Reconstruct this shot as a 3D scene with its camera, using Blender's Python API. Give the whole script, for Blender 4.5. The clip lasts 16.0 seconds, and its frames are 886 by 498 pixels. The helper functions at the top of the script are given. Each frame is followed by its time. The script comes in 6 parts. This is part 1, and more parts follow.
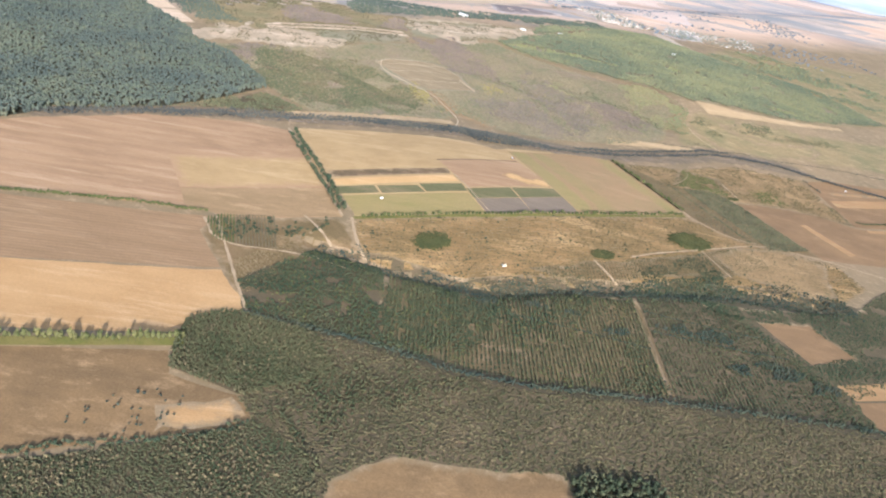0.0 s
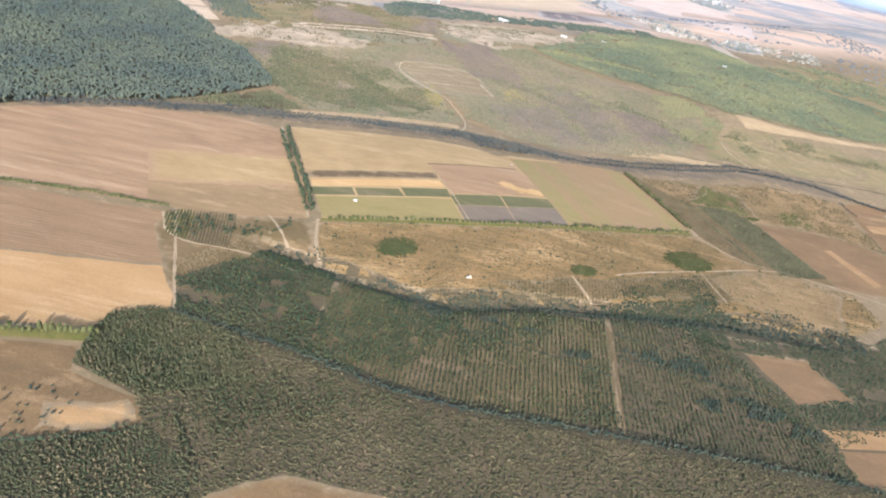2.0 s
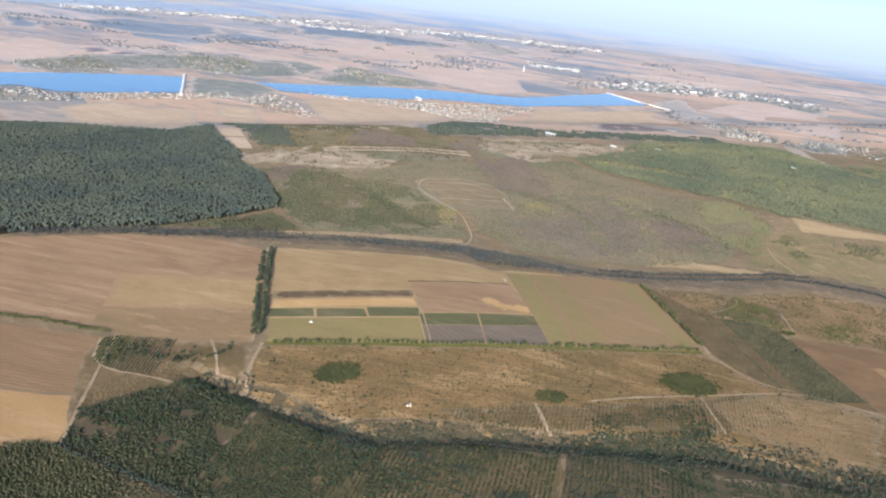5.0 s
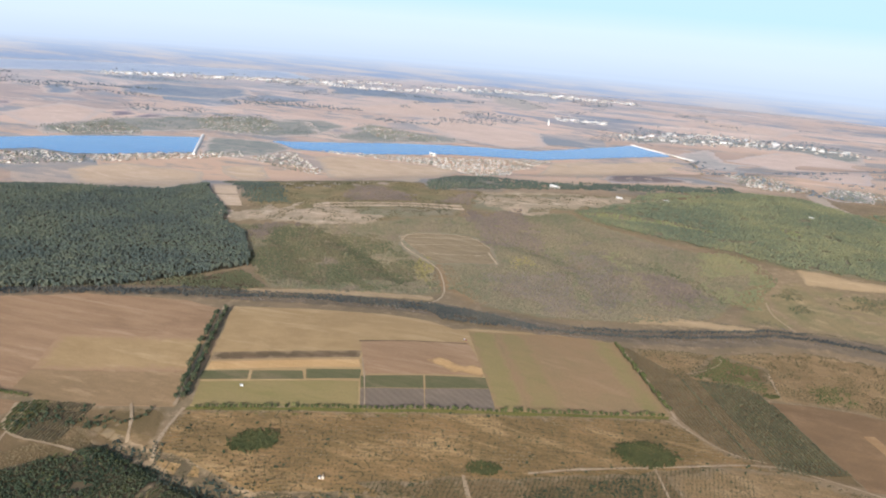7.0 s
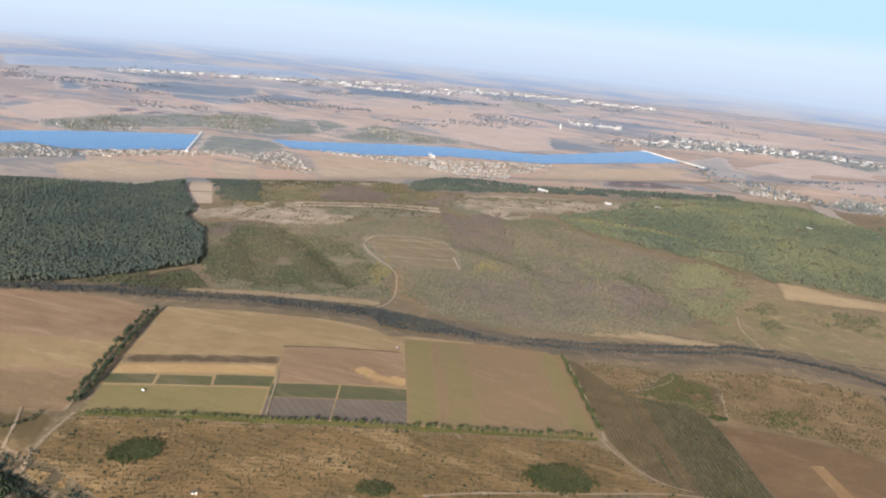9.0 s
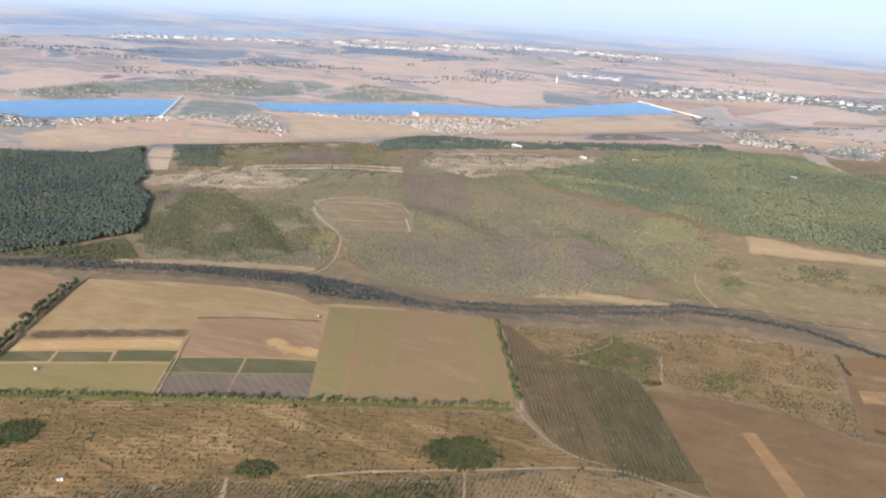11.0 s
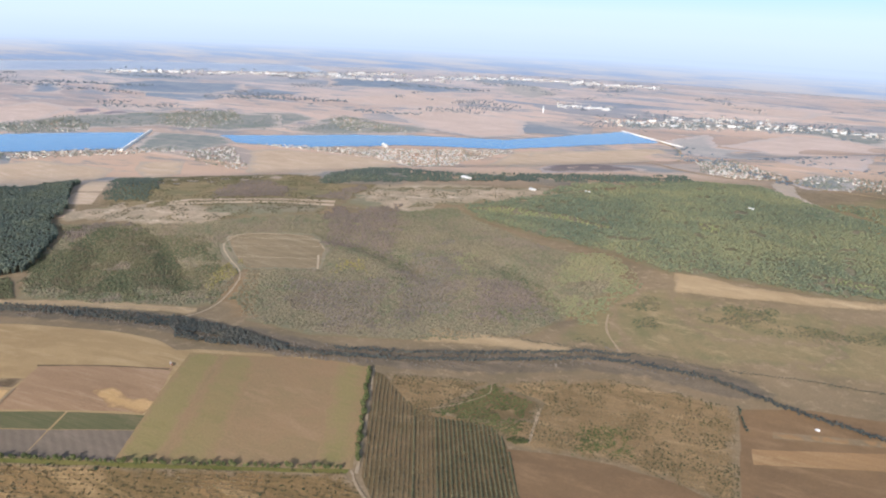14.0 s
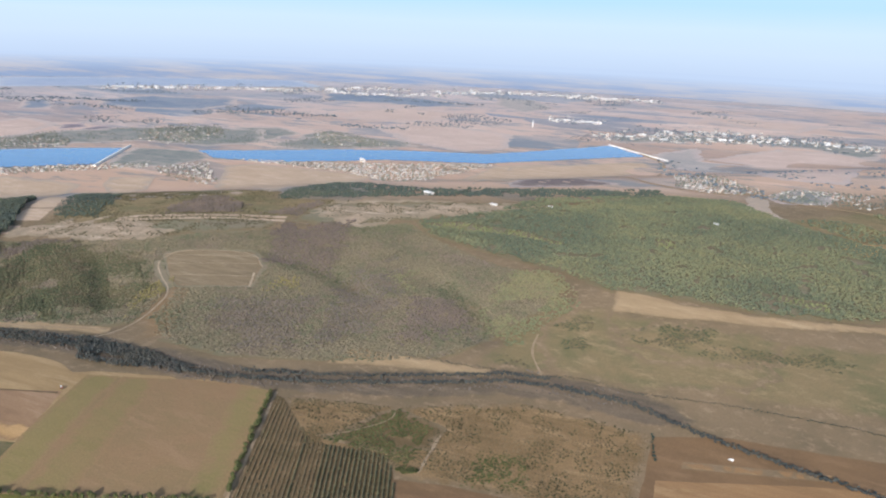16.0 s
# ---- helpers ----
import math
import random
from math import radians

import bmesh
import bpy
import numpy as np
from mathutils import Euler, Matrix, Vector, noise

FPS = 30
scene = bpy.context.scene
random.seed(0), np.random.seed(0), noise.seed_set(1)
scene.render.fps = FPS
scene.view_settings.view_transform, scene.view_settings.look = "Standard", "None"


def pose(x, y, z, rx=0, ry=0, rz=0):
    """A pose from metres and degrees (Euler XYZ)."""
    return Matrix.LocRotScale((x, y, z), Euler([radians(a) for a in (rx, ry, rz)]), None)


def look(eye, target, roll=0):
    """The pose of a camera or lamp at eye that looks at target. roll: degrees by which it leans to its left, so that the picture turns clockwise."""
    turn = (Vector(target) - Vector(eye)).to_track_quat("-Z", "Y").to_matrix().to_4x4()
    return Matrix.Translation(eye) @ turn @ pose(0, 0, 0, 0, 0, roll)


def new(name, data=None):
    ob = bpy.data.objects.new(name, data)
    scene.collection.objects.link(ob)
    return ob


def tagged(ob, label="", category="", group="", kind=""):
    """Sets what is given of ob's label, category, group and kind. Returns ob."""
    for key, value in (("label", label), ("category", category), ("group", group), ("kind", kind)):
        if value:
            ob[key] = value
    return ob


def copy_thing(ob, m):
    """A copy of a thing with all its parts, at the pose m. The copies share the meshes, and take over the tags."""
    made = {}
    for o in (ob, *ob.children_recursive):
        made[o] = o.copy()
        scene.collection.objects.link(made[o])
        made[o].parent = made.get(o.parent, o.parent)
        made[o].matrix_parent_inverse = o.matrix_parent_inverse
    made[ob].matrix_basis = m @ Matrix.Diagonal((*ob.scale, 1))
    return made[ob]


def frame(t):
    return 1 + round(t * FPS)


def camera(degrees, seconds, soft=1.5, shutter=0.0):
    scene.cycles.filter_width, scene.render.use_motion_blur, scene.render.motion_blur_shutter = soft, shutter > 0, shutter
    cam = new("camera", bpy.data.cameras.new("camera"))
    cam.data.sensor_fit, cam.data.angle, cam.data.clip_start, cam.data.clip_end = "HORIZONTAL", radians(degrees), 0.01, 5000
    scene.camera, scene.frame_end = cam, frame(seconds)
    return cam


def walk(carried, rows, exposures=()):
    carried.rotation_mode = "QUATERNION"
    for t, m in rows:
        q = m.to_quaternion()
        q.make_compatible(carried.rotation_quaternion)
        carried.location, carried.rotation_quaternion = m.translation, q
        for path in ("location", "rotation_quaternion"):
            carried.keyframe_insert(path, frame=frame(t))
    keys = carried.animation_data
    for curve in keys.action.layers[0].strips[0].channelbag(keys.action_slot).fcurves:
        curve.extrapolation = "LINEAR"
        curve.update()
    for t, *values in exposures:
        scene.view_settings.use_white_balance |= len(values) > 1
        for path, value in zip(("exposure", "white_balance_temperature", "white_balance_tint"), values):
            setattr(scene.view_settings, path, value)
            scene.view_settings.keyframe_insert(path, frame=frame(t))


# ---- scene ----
from mathutils.geometry import delaunay_2d_cdt

cam = camera(58.9, 16.0, 2.1)
PATH = [
    (0, (-3.76, -1.46, 229.80), (-2.921, 7.428, 225.297), 12.29),
    (0.5, (12.97, 4.28, 230.03), (13.653, 13.143, 225.438), 12.73),
    (1, (29.71, 10.65, 230.12), (30.186, 19.511, 225.506), 13.08),
    (1.5, (46.39, 17.61, 230.09), (46.612, 26.483, 225.479), 12.90),
    (2, (62.99, 25.13, 229.94), (62.894, 34.019, 225.365), 12.34),
    (2.5, (79.45, 33.17, 229.69), (78.980, 42.104, 225.219), 11.17),
    (3, (95.76, 41.72, 229.36), (94.837, 50.802, 225.280), 9.68),
    (3.5, (111.88, 50.73, 228.94), (110.617, 59.913, 225.195), 8.83),
    (4, (127.77, 60.17, 228.46), (126.284, 69.368, 224.824), 8.03),
    (6.5, (203.40, 112.82, 225.37), (200.930, 122.043, 222.406), 4.84),
    (7, (217.69, 124.21, 224.67), (215.056, 133.436, 221.861), 4.59),
    (7.5, (231.69, 135.81, 223.97), (228.903, 145.027, 221.275), 4.47),
    (8, (245.42, 147.59, 223.26), (242.536, 156.785, 220.587), 4.71),
    (8.5, (258.88, 159.52, 222.56), (255.934, 168.668, 219.796), 4.95),
    (9, (272.09, 171.57, 221.88), (269.066, 180.679, 219.082), 5.19),
    (11.5, (335.18, 232.38, 218.77), (331.917, 241.214, 215.418), 2.55),
    (12, (347.42, 244.43, 218.24), (344.091, 253.256, 214.940), 2.13),
    (12.5, (359.63, 256.36, 217.75), (356.253, 265.202, 214.535), 2.20),
    (13, (371.86, 268.14, 217.30), (368.432, 276.999, 214.167), 2.30),
    (13.5, (384.14, 279.74, 216.89), (380.671, 288.615, 213.851), 2.37),
    (14, (396.55, 291.13, 216.53), (393.030, 300.016, 213.580), 2.44),
    (14.5, (409.13, 302.27, 216.20), (405.570, 311.160, 213.335), 2.40),
    (15, (421.96, 313.12, 215.92), (418.366, 322.013, 213.089), 2.37),
    (15.5, (435.10, 323.66, 215.68), (431.464, 332.536, 212.857), 2.27),
    (16, (448.62, 333.84, 215.48), (444.904, 342.701, 212.698), 2.07),
]
EXPOSURES = [(0.0, 0.83, 5820, 11), (2.5, 0.81, 5720, 10), (4.0, 0.42, 5720, 10), (7.0, 0.10, 6080, 11), (9.0, -0.02, 6120, 11), (11.5, 0.22, 5980, 11), (12.5, 0.23, 5960, 11), (16.0, -0.05, 5850, 11)]
walk(cam, [(t, look(eye, target, roll)) for t, eye, target, roll in PATH], EXPOSURES)

# World ---------------------------------------------------------------------
SUN_AZ, SUN_EL = 171.0, 21.0          # compass bearing of the sun from +y, clockwise, and its height
world = bpy.data.worlds.new("world")
scene.world = world
world.use_nodes = True
wn = world.node_tree
sky = wn.nodes.new("ShaderNodeTexSky")
sky.sky_type, sky.sun_disc = "NISHITA", False
sky.sun_elevation, sky.sun_rotation = radians(SUN_EL), radians(SUN_AZ)
sky.air_density, sky.dust_density = 1.2, 2.5
wn.nodes["Background"].inputs["Strength"].default_value = 0.15
wn.links.new(sky.outputs[0], wn.nodes["Background"].inputs["Color"])
sun = new("sun", bpy.data.lights.new("sun", "SUN"))
sun.data.energy, sun.data.angle, sun.data.color = 5.0, radians(0.6), (1.0, 0.925, 0.85)
sun_way = Vector((math.sin(radians(SUN_AZ)) * math.cos(radians(SUN_EL)), math.cos(radians(SUN_AZ)) * math.cos(radians(SUN_EL)), math.sin(radians(SUN_EL))))
sun.matrix_world = look(sun_way * 3000, (0, 0, 0))

# The lie of the land ---------------------------------------------------------
HILLS = [(72, 558, 102, 10.8), (360, 960, 108, 13.2), (60, 1176, 156, 10.8), (408, 1212, 144, 8.4), (-60, 924, 84, 9.6)]

GULLIES = [([(-96, 830), (-66, 808), (-32, 782), (0, 752)], 3.5, 13), ([(41, 912), (79, 902), (120, 886), (160, 858)], 3.5, 14),
           ([(-40, 424), (24, 405), (71, 403), (117, 423), (171, 438), (234, 457), (300, 460)], 3.5, 8), ([(204, 910), (241, 880), (272, 844), (282, 822)], 3.5, 14), ([(-128, 790), (-96, 752), (-74, 716)], 2.5, 12)]


def land(x, y):
    """Height of the ground: low swells, and a step down to the valley of the lakes."""
    s = np.clip((-0.67 * x + 0.74 * y - 912) / 228, 0, 1)
    z = -30 * s * s * (3 - 2 * s)
    for a, b, r, h in HILLS:
        z = z + h * np.exp(-((x - a) ** 2 + (y - b) ** 2) / (2 * r * r))
    for line, deep, wide in GULLIES:
        near = np.full(np.shape(x), 1e9)
        for (x0, y0), (x1, y1) in zip(line, line[1:]):
            s = np.clip(((x - x0) * (x1 - x0) + (y - y0) * (y1 - y0)) / ((x1 - x0) ** 2 + (y1 - y0) ** 2), 0, 1)
            near = np.minimum(near, np.hypot(x - x0 - s * (x1 - x0), y - y0 - s * (y1 - y0)))
        z = z - deep * np.exp(-(near / wide) ** 2)
    return z


# Materials -------------------------------------------------------------------
class Nodes:
    """A short way to write a node material."""

    def __init__(self, name, rough=0.9, spec=0.2):
        self.mat = bpy.data.materials.new(name)
        self.mat.use_nodes = True
        self.tree = self.mat.node_tree
        self.bsdf = self.tree.nodes["Principled BSDF"]
        self.bsdf.inputs["Roughness"].default_value = rough
        self.bsdf.inputs["Specular IOR Level"].default_value = spec
        self.place = self.add("ShaderNodeNewGeometry").outputs["Position"]

    def add(self, kind, **values):
        node = self.tree.nodes.new(kind)
        for key, value in values.items():
            node.inputs[key].default_value = value
        return node

    def link(self, a, b):
        self.tree.links.new(a, b)

    def turned(self, angle, scale=(1, 1, 1)):
        m = self.add("ShaderNodeMapping", Rotation=(0, 0, radians(angle)), Scale=scale)
        self.link(self.place, m.inputs["Vector"])
        return m.outputs[0]

    def noise(self, scale, detail=4.0, rough=0.6, vector=None, warp=0.0):
        n = self.add("ShaderNodeTexNoise", Scale=scale, Detail=detail, Roughness=rough, Distortion=warp)
        self.link(vector or self.place, n.inputs["Vector"])
        return n.outputs["Fac"]

    def span(self, fac, lo, hi, to0=0.0, to1=1.0):
        n = self.add("ShaderNodeMapRange")
        for key, value in zip(("From Min", "From Max", "To Min", "To Max"), (lo, hi, to0, to1)):
            n.inputs[key].default_value = value
        self.link(fac, n.inputs["Value"])
        return n.outputs[0]

    def mix(self, fac, a, b, blend="MIX"):
        n = self.tree.nodes.new("ShaderNodeMix")
        n.data_type, n.blend_type = "RGBA", blend
        for value, slot in ((fac, n.inputs[0]), (a, n.inputs[6]), (b, n.inputs[7])):
            if isinstance(value, (int, float)):
                slot.default_value = value
            elif isinstance(value, tuple):
                slot.default_value = (*value, 1)
            else:
                self.link(value, slot)
        return n.outputs[2]

    def ramp(self, fac, *stops):
        n = self.tree.nodes.new("ShaderNodeValToRGB")
        e = n.color_ramp.elements
        while len(e) < len(stops):
            e.new(0.5)
        for item, (p, c) in zip(e, stops):
            item.position, item.color = p, (*c, 1)
        self.link(fac, n.inputs[0])
        return n.outputs[0]

    def done(self, colour, bump=None, strength=0.4, distance=0.3):
        self.link(colour, self.bsdf.inputs["Base Color"])
        if bump is not None:
            b = self.add("ShaderNodeBump", Strength=strength, Distance=distance)
            self.link(bump, b.inputs["Height"])
            self.link(b.outputs[0], self.bsdf.inputs["Normal"])
        return self.mat


def open_grass(n):
    """Dry grass of the open country, the same wherever it shows between the fields."""
    near = n.mix(n.span(n.noise(0.02, 5, 0.65), 0.35, 0.65), (0.300, 0.214, 0.124), (0.215, 0.160, 0.092))
    near = n.mix(n.span(n.noise(0.12, 6, 0.75), 0.52, 0.70), near, (0.39, 0.282, 0.174))
    return n.mix(0.5, near, n.ramp(n.noise(0.9, 5, 0.75), (0.25, (0.6, 0.6, 0.6)), (0.75, (1.25, 1.25, 1.25))), "MULTIPLY")


def field_mat(name, c1, c2, c3, angle=0.0, band=9.0, bands=0.35, furrow=0.0, patch=0.02, grain=0.5, streak=0.3, rag=0.12, under=None):
    """Farmed ground: two soil or stubble colours in drifts, long tilled bands, a third colour in flecks, fine grain and furrows."""
    n = Nodes(name)
    drift = n.span(n.noise(patch, 5, 0.62, warp=0.6), 0.41, 0.59)
    along = n.turned(-angle, (0.012, 1 / band, 1))
    strip = n.span(n.noise(1.0, 3, 0.7, along), 0.41, 0.59)
    fac = n.add("ShaderNodeMix")
    fac.data_type = "FLOAT"
    fac.inputs[0].default_value = bands
    n.link(drift, fac.inputs[2])
    n.link(strip, fac.inputs[3])
    base = n.mix(fac.outputs[0], c1, c2)
    fleck = n.span(n.noise(0.085, 6, 0.75, n.turned(-angle, (streak, 1, 1))), 0.52, 0.66)
    base = n.mix(fleck, base, c3)
    fine = n.noise(1.1, 5, 0.75)
    fine_tone = n.ramp(fine, (0.25, (0.55, 0.55, 0.55)), (0.75, (1.3, 1.3, 1.3)))
    base = n.mix(grain, base, fine_tone, "MULTIPLY")
    bump = fine
    if furrow:
        wave = n.add("ShaderNodeTexWave", Scale=1.0, Distortion=0.6, Detail=1.0)
        wave.bands_direction = "Y"
        n.link(n.turned(-angle, (0.05, 0.314 / furrow, 1)), wave.inputs["Vector"])
        base = n.mix(0.16, base, n.ramp(wave.outputs["Fac"], (0.2, (0.6, 0.6, 0.6)), (0.8, (1.2, 1.2, 1.2))), "MULTIPLY")
    edge = n.add("ShaderNodeAttribute")
    edge.attribute_name = "fade"
    ragged = n.add("ShaderNodeMath")
    ragged.operation = "ADD"
    n.link(edge.outputs["Fac"], ragged.inputs[0])
    n.link(n.span(n.noise(rag, 6, 0.75), 0.3, 0.7, -0.4, 0.4), ragged.inputs[1])
    margin = n.mix(0.5, under, fine_tone, "MULTIPLY") if under else open_grass(n)
    base = n.mix(n.span(ragged.outputs[0], 0.42, 0.95), base, margin)
    return n.done(base, bump, 0.5, 0.25)


def leaf_mat(name, dark, mid, light, drift=0.02, autumn=(0.16, 0.10, 0.04), share=0.15):
    """Foliage: a tint for each plant, drifts of colour through the stand, and a share of turned leaves."""
    n = Nodes(name, 0.75, 0.15)
    tint = n.add("ShaderNodeAttribute")
    tint.attribute_name = "tint"
    wide = n.noise(drift, 4, 0.6)
    isle = n.add("ShaderNodeNewGeometry").outputs["Random Per Island"]
    mixv = n.add("ShaderNodeMath")
    mixv.operation = "ADD"
    n.link(n.span(tint.outputs["Fac"], 0, 1, -0.32, 0.32), mixv.inputs[0])
    n.link(n.span(wide, 0.36, 0.64, 0.15, 0.85), mixv.inputs[1])
    colour = n.ramp(mixv.outputs[0], (0.1, dark), (0.5, mid), (0.9, light))
    turned = n.add("ShaderNodeMath")
    turned.operation = "MULTIPLY"
    n.link(n.span(n.noise(drift * 2.7, 3, 0.6), 0.52, 0.66), turned.inputs[0])
    n.link(n.span(tint.outputs["Fac"], 0.2, 1.0, 0.25, 1.0), turned.inputs[1])
    scaled = n.add("ShaderNodeMath")
    scaled.operation = "MULTIPLY"
    scaled.inputs[1].default_value = share * 3
    scaled.use_clamp = True
    n.link(turned.outputs[0], scaled.inputs[0])
    colour = n.mix(scaled.outputs[0], colour, autumn)
    colour = n.mix(0.5, colour, n.ramp(isle, (0.0, (0.80, 0.80, 0.80)), (1.0, (1.16, 1.16, 1.16))), "MULTIPLY")
    n.done(colour)
    thin = n.add("ShaderNodeBsdfTranslucent")
    n.link(colour, thin.inputs["Color"])
    both = n.add("ShaderNodeMixShader", Fac=0.22)
    n.link(n.bsdf.outputs[0], both.inputs[1])
    n.link(thin.outputs[0], both.inputs[2])
    n.link(both.outputs[0], n.tree.nodes["Material Output"].inputs["Surface"])
    return n.mat


def plain_mat(name, colour, other, scale=0.6, rough=0.8, spec=0.3, vary=0.25):
    """Painted, plastered or tiled surfaces: weathered in two scales, a little different on each object."""
    n = Nodes(name, rough, spec)
    rand = n.add("ShaderNodeObjectInfo").outputs["Random"]
    base = n.mix(n.span(n.noise(scale, 5, 0.7), 0.35, 0.7), colour, other)
    base = n.mix(1.0, base, n.ramp(rand, (0.0, (1 - vary,) * 3), (1.0, (1 + vary * 0.4,) * 3)), "MULTIPLY")
    return n.done(base, n.noise(scale * 8, 3), 0.2, 0.05)


M_MEADOW = field_mat("dry_meadow", (0.218, 0.145, 0.073), (0.153, 0.110, 0.051), (0.284, 0.191, 0.102), 25, 6, 0.25, patch=0.03, grain=0.7, streak=0.8)
M_TUSSOCK = field_mat("tussock_meadow", (0.319, 0.197, 0.086), (0.189, 0.129, 0.055), (0.430, 0.284, 0.133), 24, 3, 0.5, patch=0.03, grain=1.0, streak=0.25)
M_STUBBLE = field_mat("stubble", (0.456, 0.310, 0.152), (0.379, 0.251, 0.120), (0.516, 0.363, 0.191), 22, 12, 0.6, streak=0.15, under=(0.401, 0.253, 0.142))
M_PALE = field_mat("pale_dry_grass", (0.492, 0.350, 0.196), (0.411, 0.288, 0.156), (0.556, 0.407, 0.239), 22, 7, 0.6, patch=0.03, streak=0.2)
M_PASTURE = field_mat("sunburnt_pasture", (0.267, 0.167, 0.080), (0.184, 0.118, 0.058), (0.342, 0.221, 0.115), 20, 9, 0.3, patch=0.022, grain=0.8, streak=0.5)
M_FALLOW = field_mat("fallow", (0.398, 0.251, 0.141), (0.310, 0.191, 0.106), (0.477, 0.318, 0.191), 22, 11, 0.6, patch=0.016, streak=0.10)
M_PLOUGH = field_mat("ploughed_soil", (0.316, 0.198, 0.107), (0.255, 0.161, 0.087), (0.367, 0.241, 0.137), 12, 9, 0.6, furrow=3.0, streak=0.15)
M_BROWN = field_mat("bare_brown_soil", (0.260, 0.159, 0.080), (0.208, 0.129, 0.067), (0.294, 0.183, 0.096), 160, 14, 0.4, patch=0.02, streak=0.3)
M_GOLD = field_mat("golden_stubble", (0.479, 0.294, 0.137), (0.418, 0.247, 0.109), (0.530, 0.343, 0.178), 12, 9, 0.4, streak=0.15)
M_PALEGRASS = field_mat("tan_green_field", (0.345, 0.218, 0.114), (0.302, 0.210, 0.104), (0.372, 0.240, 0.130), 113, 26, 0.4, patch=0.014, streak=0.3)
M_GREENSTRIP = field_mat("green_field", (0.290, 0.222, 0.096), (0.322, 0.226, 0.104), (0.262, 0.208, 0.086), 113, 14, 0.5, patch=0.03, streak=0.15, under=(0.335, 0.218, 0.112))
M_SOWN = field_mat("sown_strip", (0.288, 0.226, 0.092), (0.322, 0.238, 0.104), (0.256, 0.212, 0.082), 113, 10, 0.5, streak=0.15, under=(0.335, 0.225, 0.112))
M_ROUGH = field_mat("rough_hilltop", (0.526, 0.392, 0.267), (0.336, 0.269, 0.179), (0.661, 0.515, 0.375), 30, 9, 0.3, patch=0.035, grain=0.9, streak=0.4, under=(0.381, 0.297, 0.196))
M_OLIVE = field_mat("olive_fallow", (0.332, 0.218, 0.115), (0.263, 0.176, 0.089), (0.418, 0.279, 0.155), 20, 9, 0.6, patch=0.03)
M_CREAM = field_mat("straw_strip", (0.595, 0.377, 0.174), (0.527, 0.328, 0.141), (0.653, 0.435, 0.218), 22, 3, 0.6, under=(0.372, 0.230, 0.115))
M_CROP = field_mat("crop_plot", (0.125, 0.124, 0.056), (0.170, 0.148, 0.072), (0.215, 0.170, 0.090), 22, 2, 0.5, furrow=1.8)
M_GREYSOIL = field_mat("grey_tilled_soil", (0.225, 0.172, 0.125), (0.19, 0.148, 0.107), (0.265, 0.205, 0.150), 113, 3, 0.6, furrow=2.0)
M_WEEDS = field_mat("weedy_strip", (0.200, 0.131, 0.073), (0.124, 0.091, 0.049), (0.265, 0.181, 0.110), 22, 2, 0.5, grain=0.8, under=(0.330, 0.230, 0.130))
M_ORANGE = field_mat("orange_stubble", (0.390, 0.232, 0.108), (0.310, 0.186, 0.088), (0.440, 0.282, 0.142), 15, 4, 0.7)
M_SCRUBSOIL = field_mat("scrub_ground", (0.136, 0.102, 0.060), (0.102, 0.082, 0.047), (0.178, 0.126, 0.077), 40, 14, 0.2, patch=0.03, grain=0.8, streak=0.8)
M_ORCHSOIL = field_mat("orchard_grass", (0.180, 0.130, 0.068), (0.127, 0.101, 0.052), (0.242, 0.167, 0.099), 90, 14, 0.2, patch=0.025, grain=0.8, streak=0.8)
M_HILLSOIL = field_mat("hillside_grass", (0.286, 0.236, 0.157), (0.236, 0.218, 0.131), (0.331, 0.267, 0.183), 40, 30, 0.15, patch=0.02, grain=0.6, streak=0.8, under=(0.262, 0.205, 0.112))
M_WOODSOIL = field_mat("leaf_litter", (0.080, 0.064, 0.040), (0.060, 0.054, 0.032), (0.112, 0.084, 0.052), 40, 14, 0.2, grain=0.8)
M_VERGE = field_mat("grass_verge", (0.160, 0.157, 0.041), (0.214, 0.178, 0.059), (0.122, 0.131, 0.033), 22, 4, 0.3, patch=0.06, grain=0.7)
# Bare far fields: soil colour raised pale to carry haze.
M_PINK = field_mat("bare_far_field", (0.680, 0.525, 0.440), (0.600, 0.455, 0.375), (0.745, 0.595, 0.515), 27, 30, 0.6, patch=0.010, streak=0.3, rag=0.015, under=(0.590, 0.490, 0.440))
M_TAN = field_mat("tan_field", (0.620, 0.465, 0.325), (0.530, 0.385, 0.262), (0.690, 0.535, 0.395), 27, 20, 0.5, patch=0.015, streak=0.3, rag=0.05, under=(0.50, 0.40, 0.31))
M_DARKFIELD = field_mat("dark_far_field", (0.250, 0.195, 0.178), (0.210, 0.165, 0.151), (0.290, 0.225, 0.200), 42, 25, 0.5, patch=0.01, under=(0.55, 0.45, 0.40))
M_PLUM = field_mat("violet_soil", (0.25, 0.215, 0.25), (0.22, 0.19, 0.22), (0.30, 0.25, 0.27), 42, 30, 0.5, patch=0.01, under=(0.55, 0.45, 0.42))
# Blue grey haze is painted into the next two far wood colours.
M_HAZEWOOD = field_mat("grey_green_rough", (0.225, 0.275, 0.350), (0.340, 0.360, 0.400), (0.180, 0.240, 0.330), 27, 40, 0.5, patch=0.008, streak=0.4, rag=0.012, under=(0.60, 0.50, 0.45))
M_FARHAZE = field_mat("far_blue_wood", (0.400, 0.470, 0.600), (0.480, 0.530, 0.620), (0.350, 0.430, 0.570), 27, 60, 0.5, patch=0.006, streak=0.3, rag=0.01, under=(0.52, 0.56, 0.63))
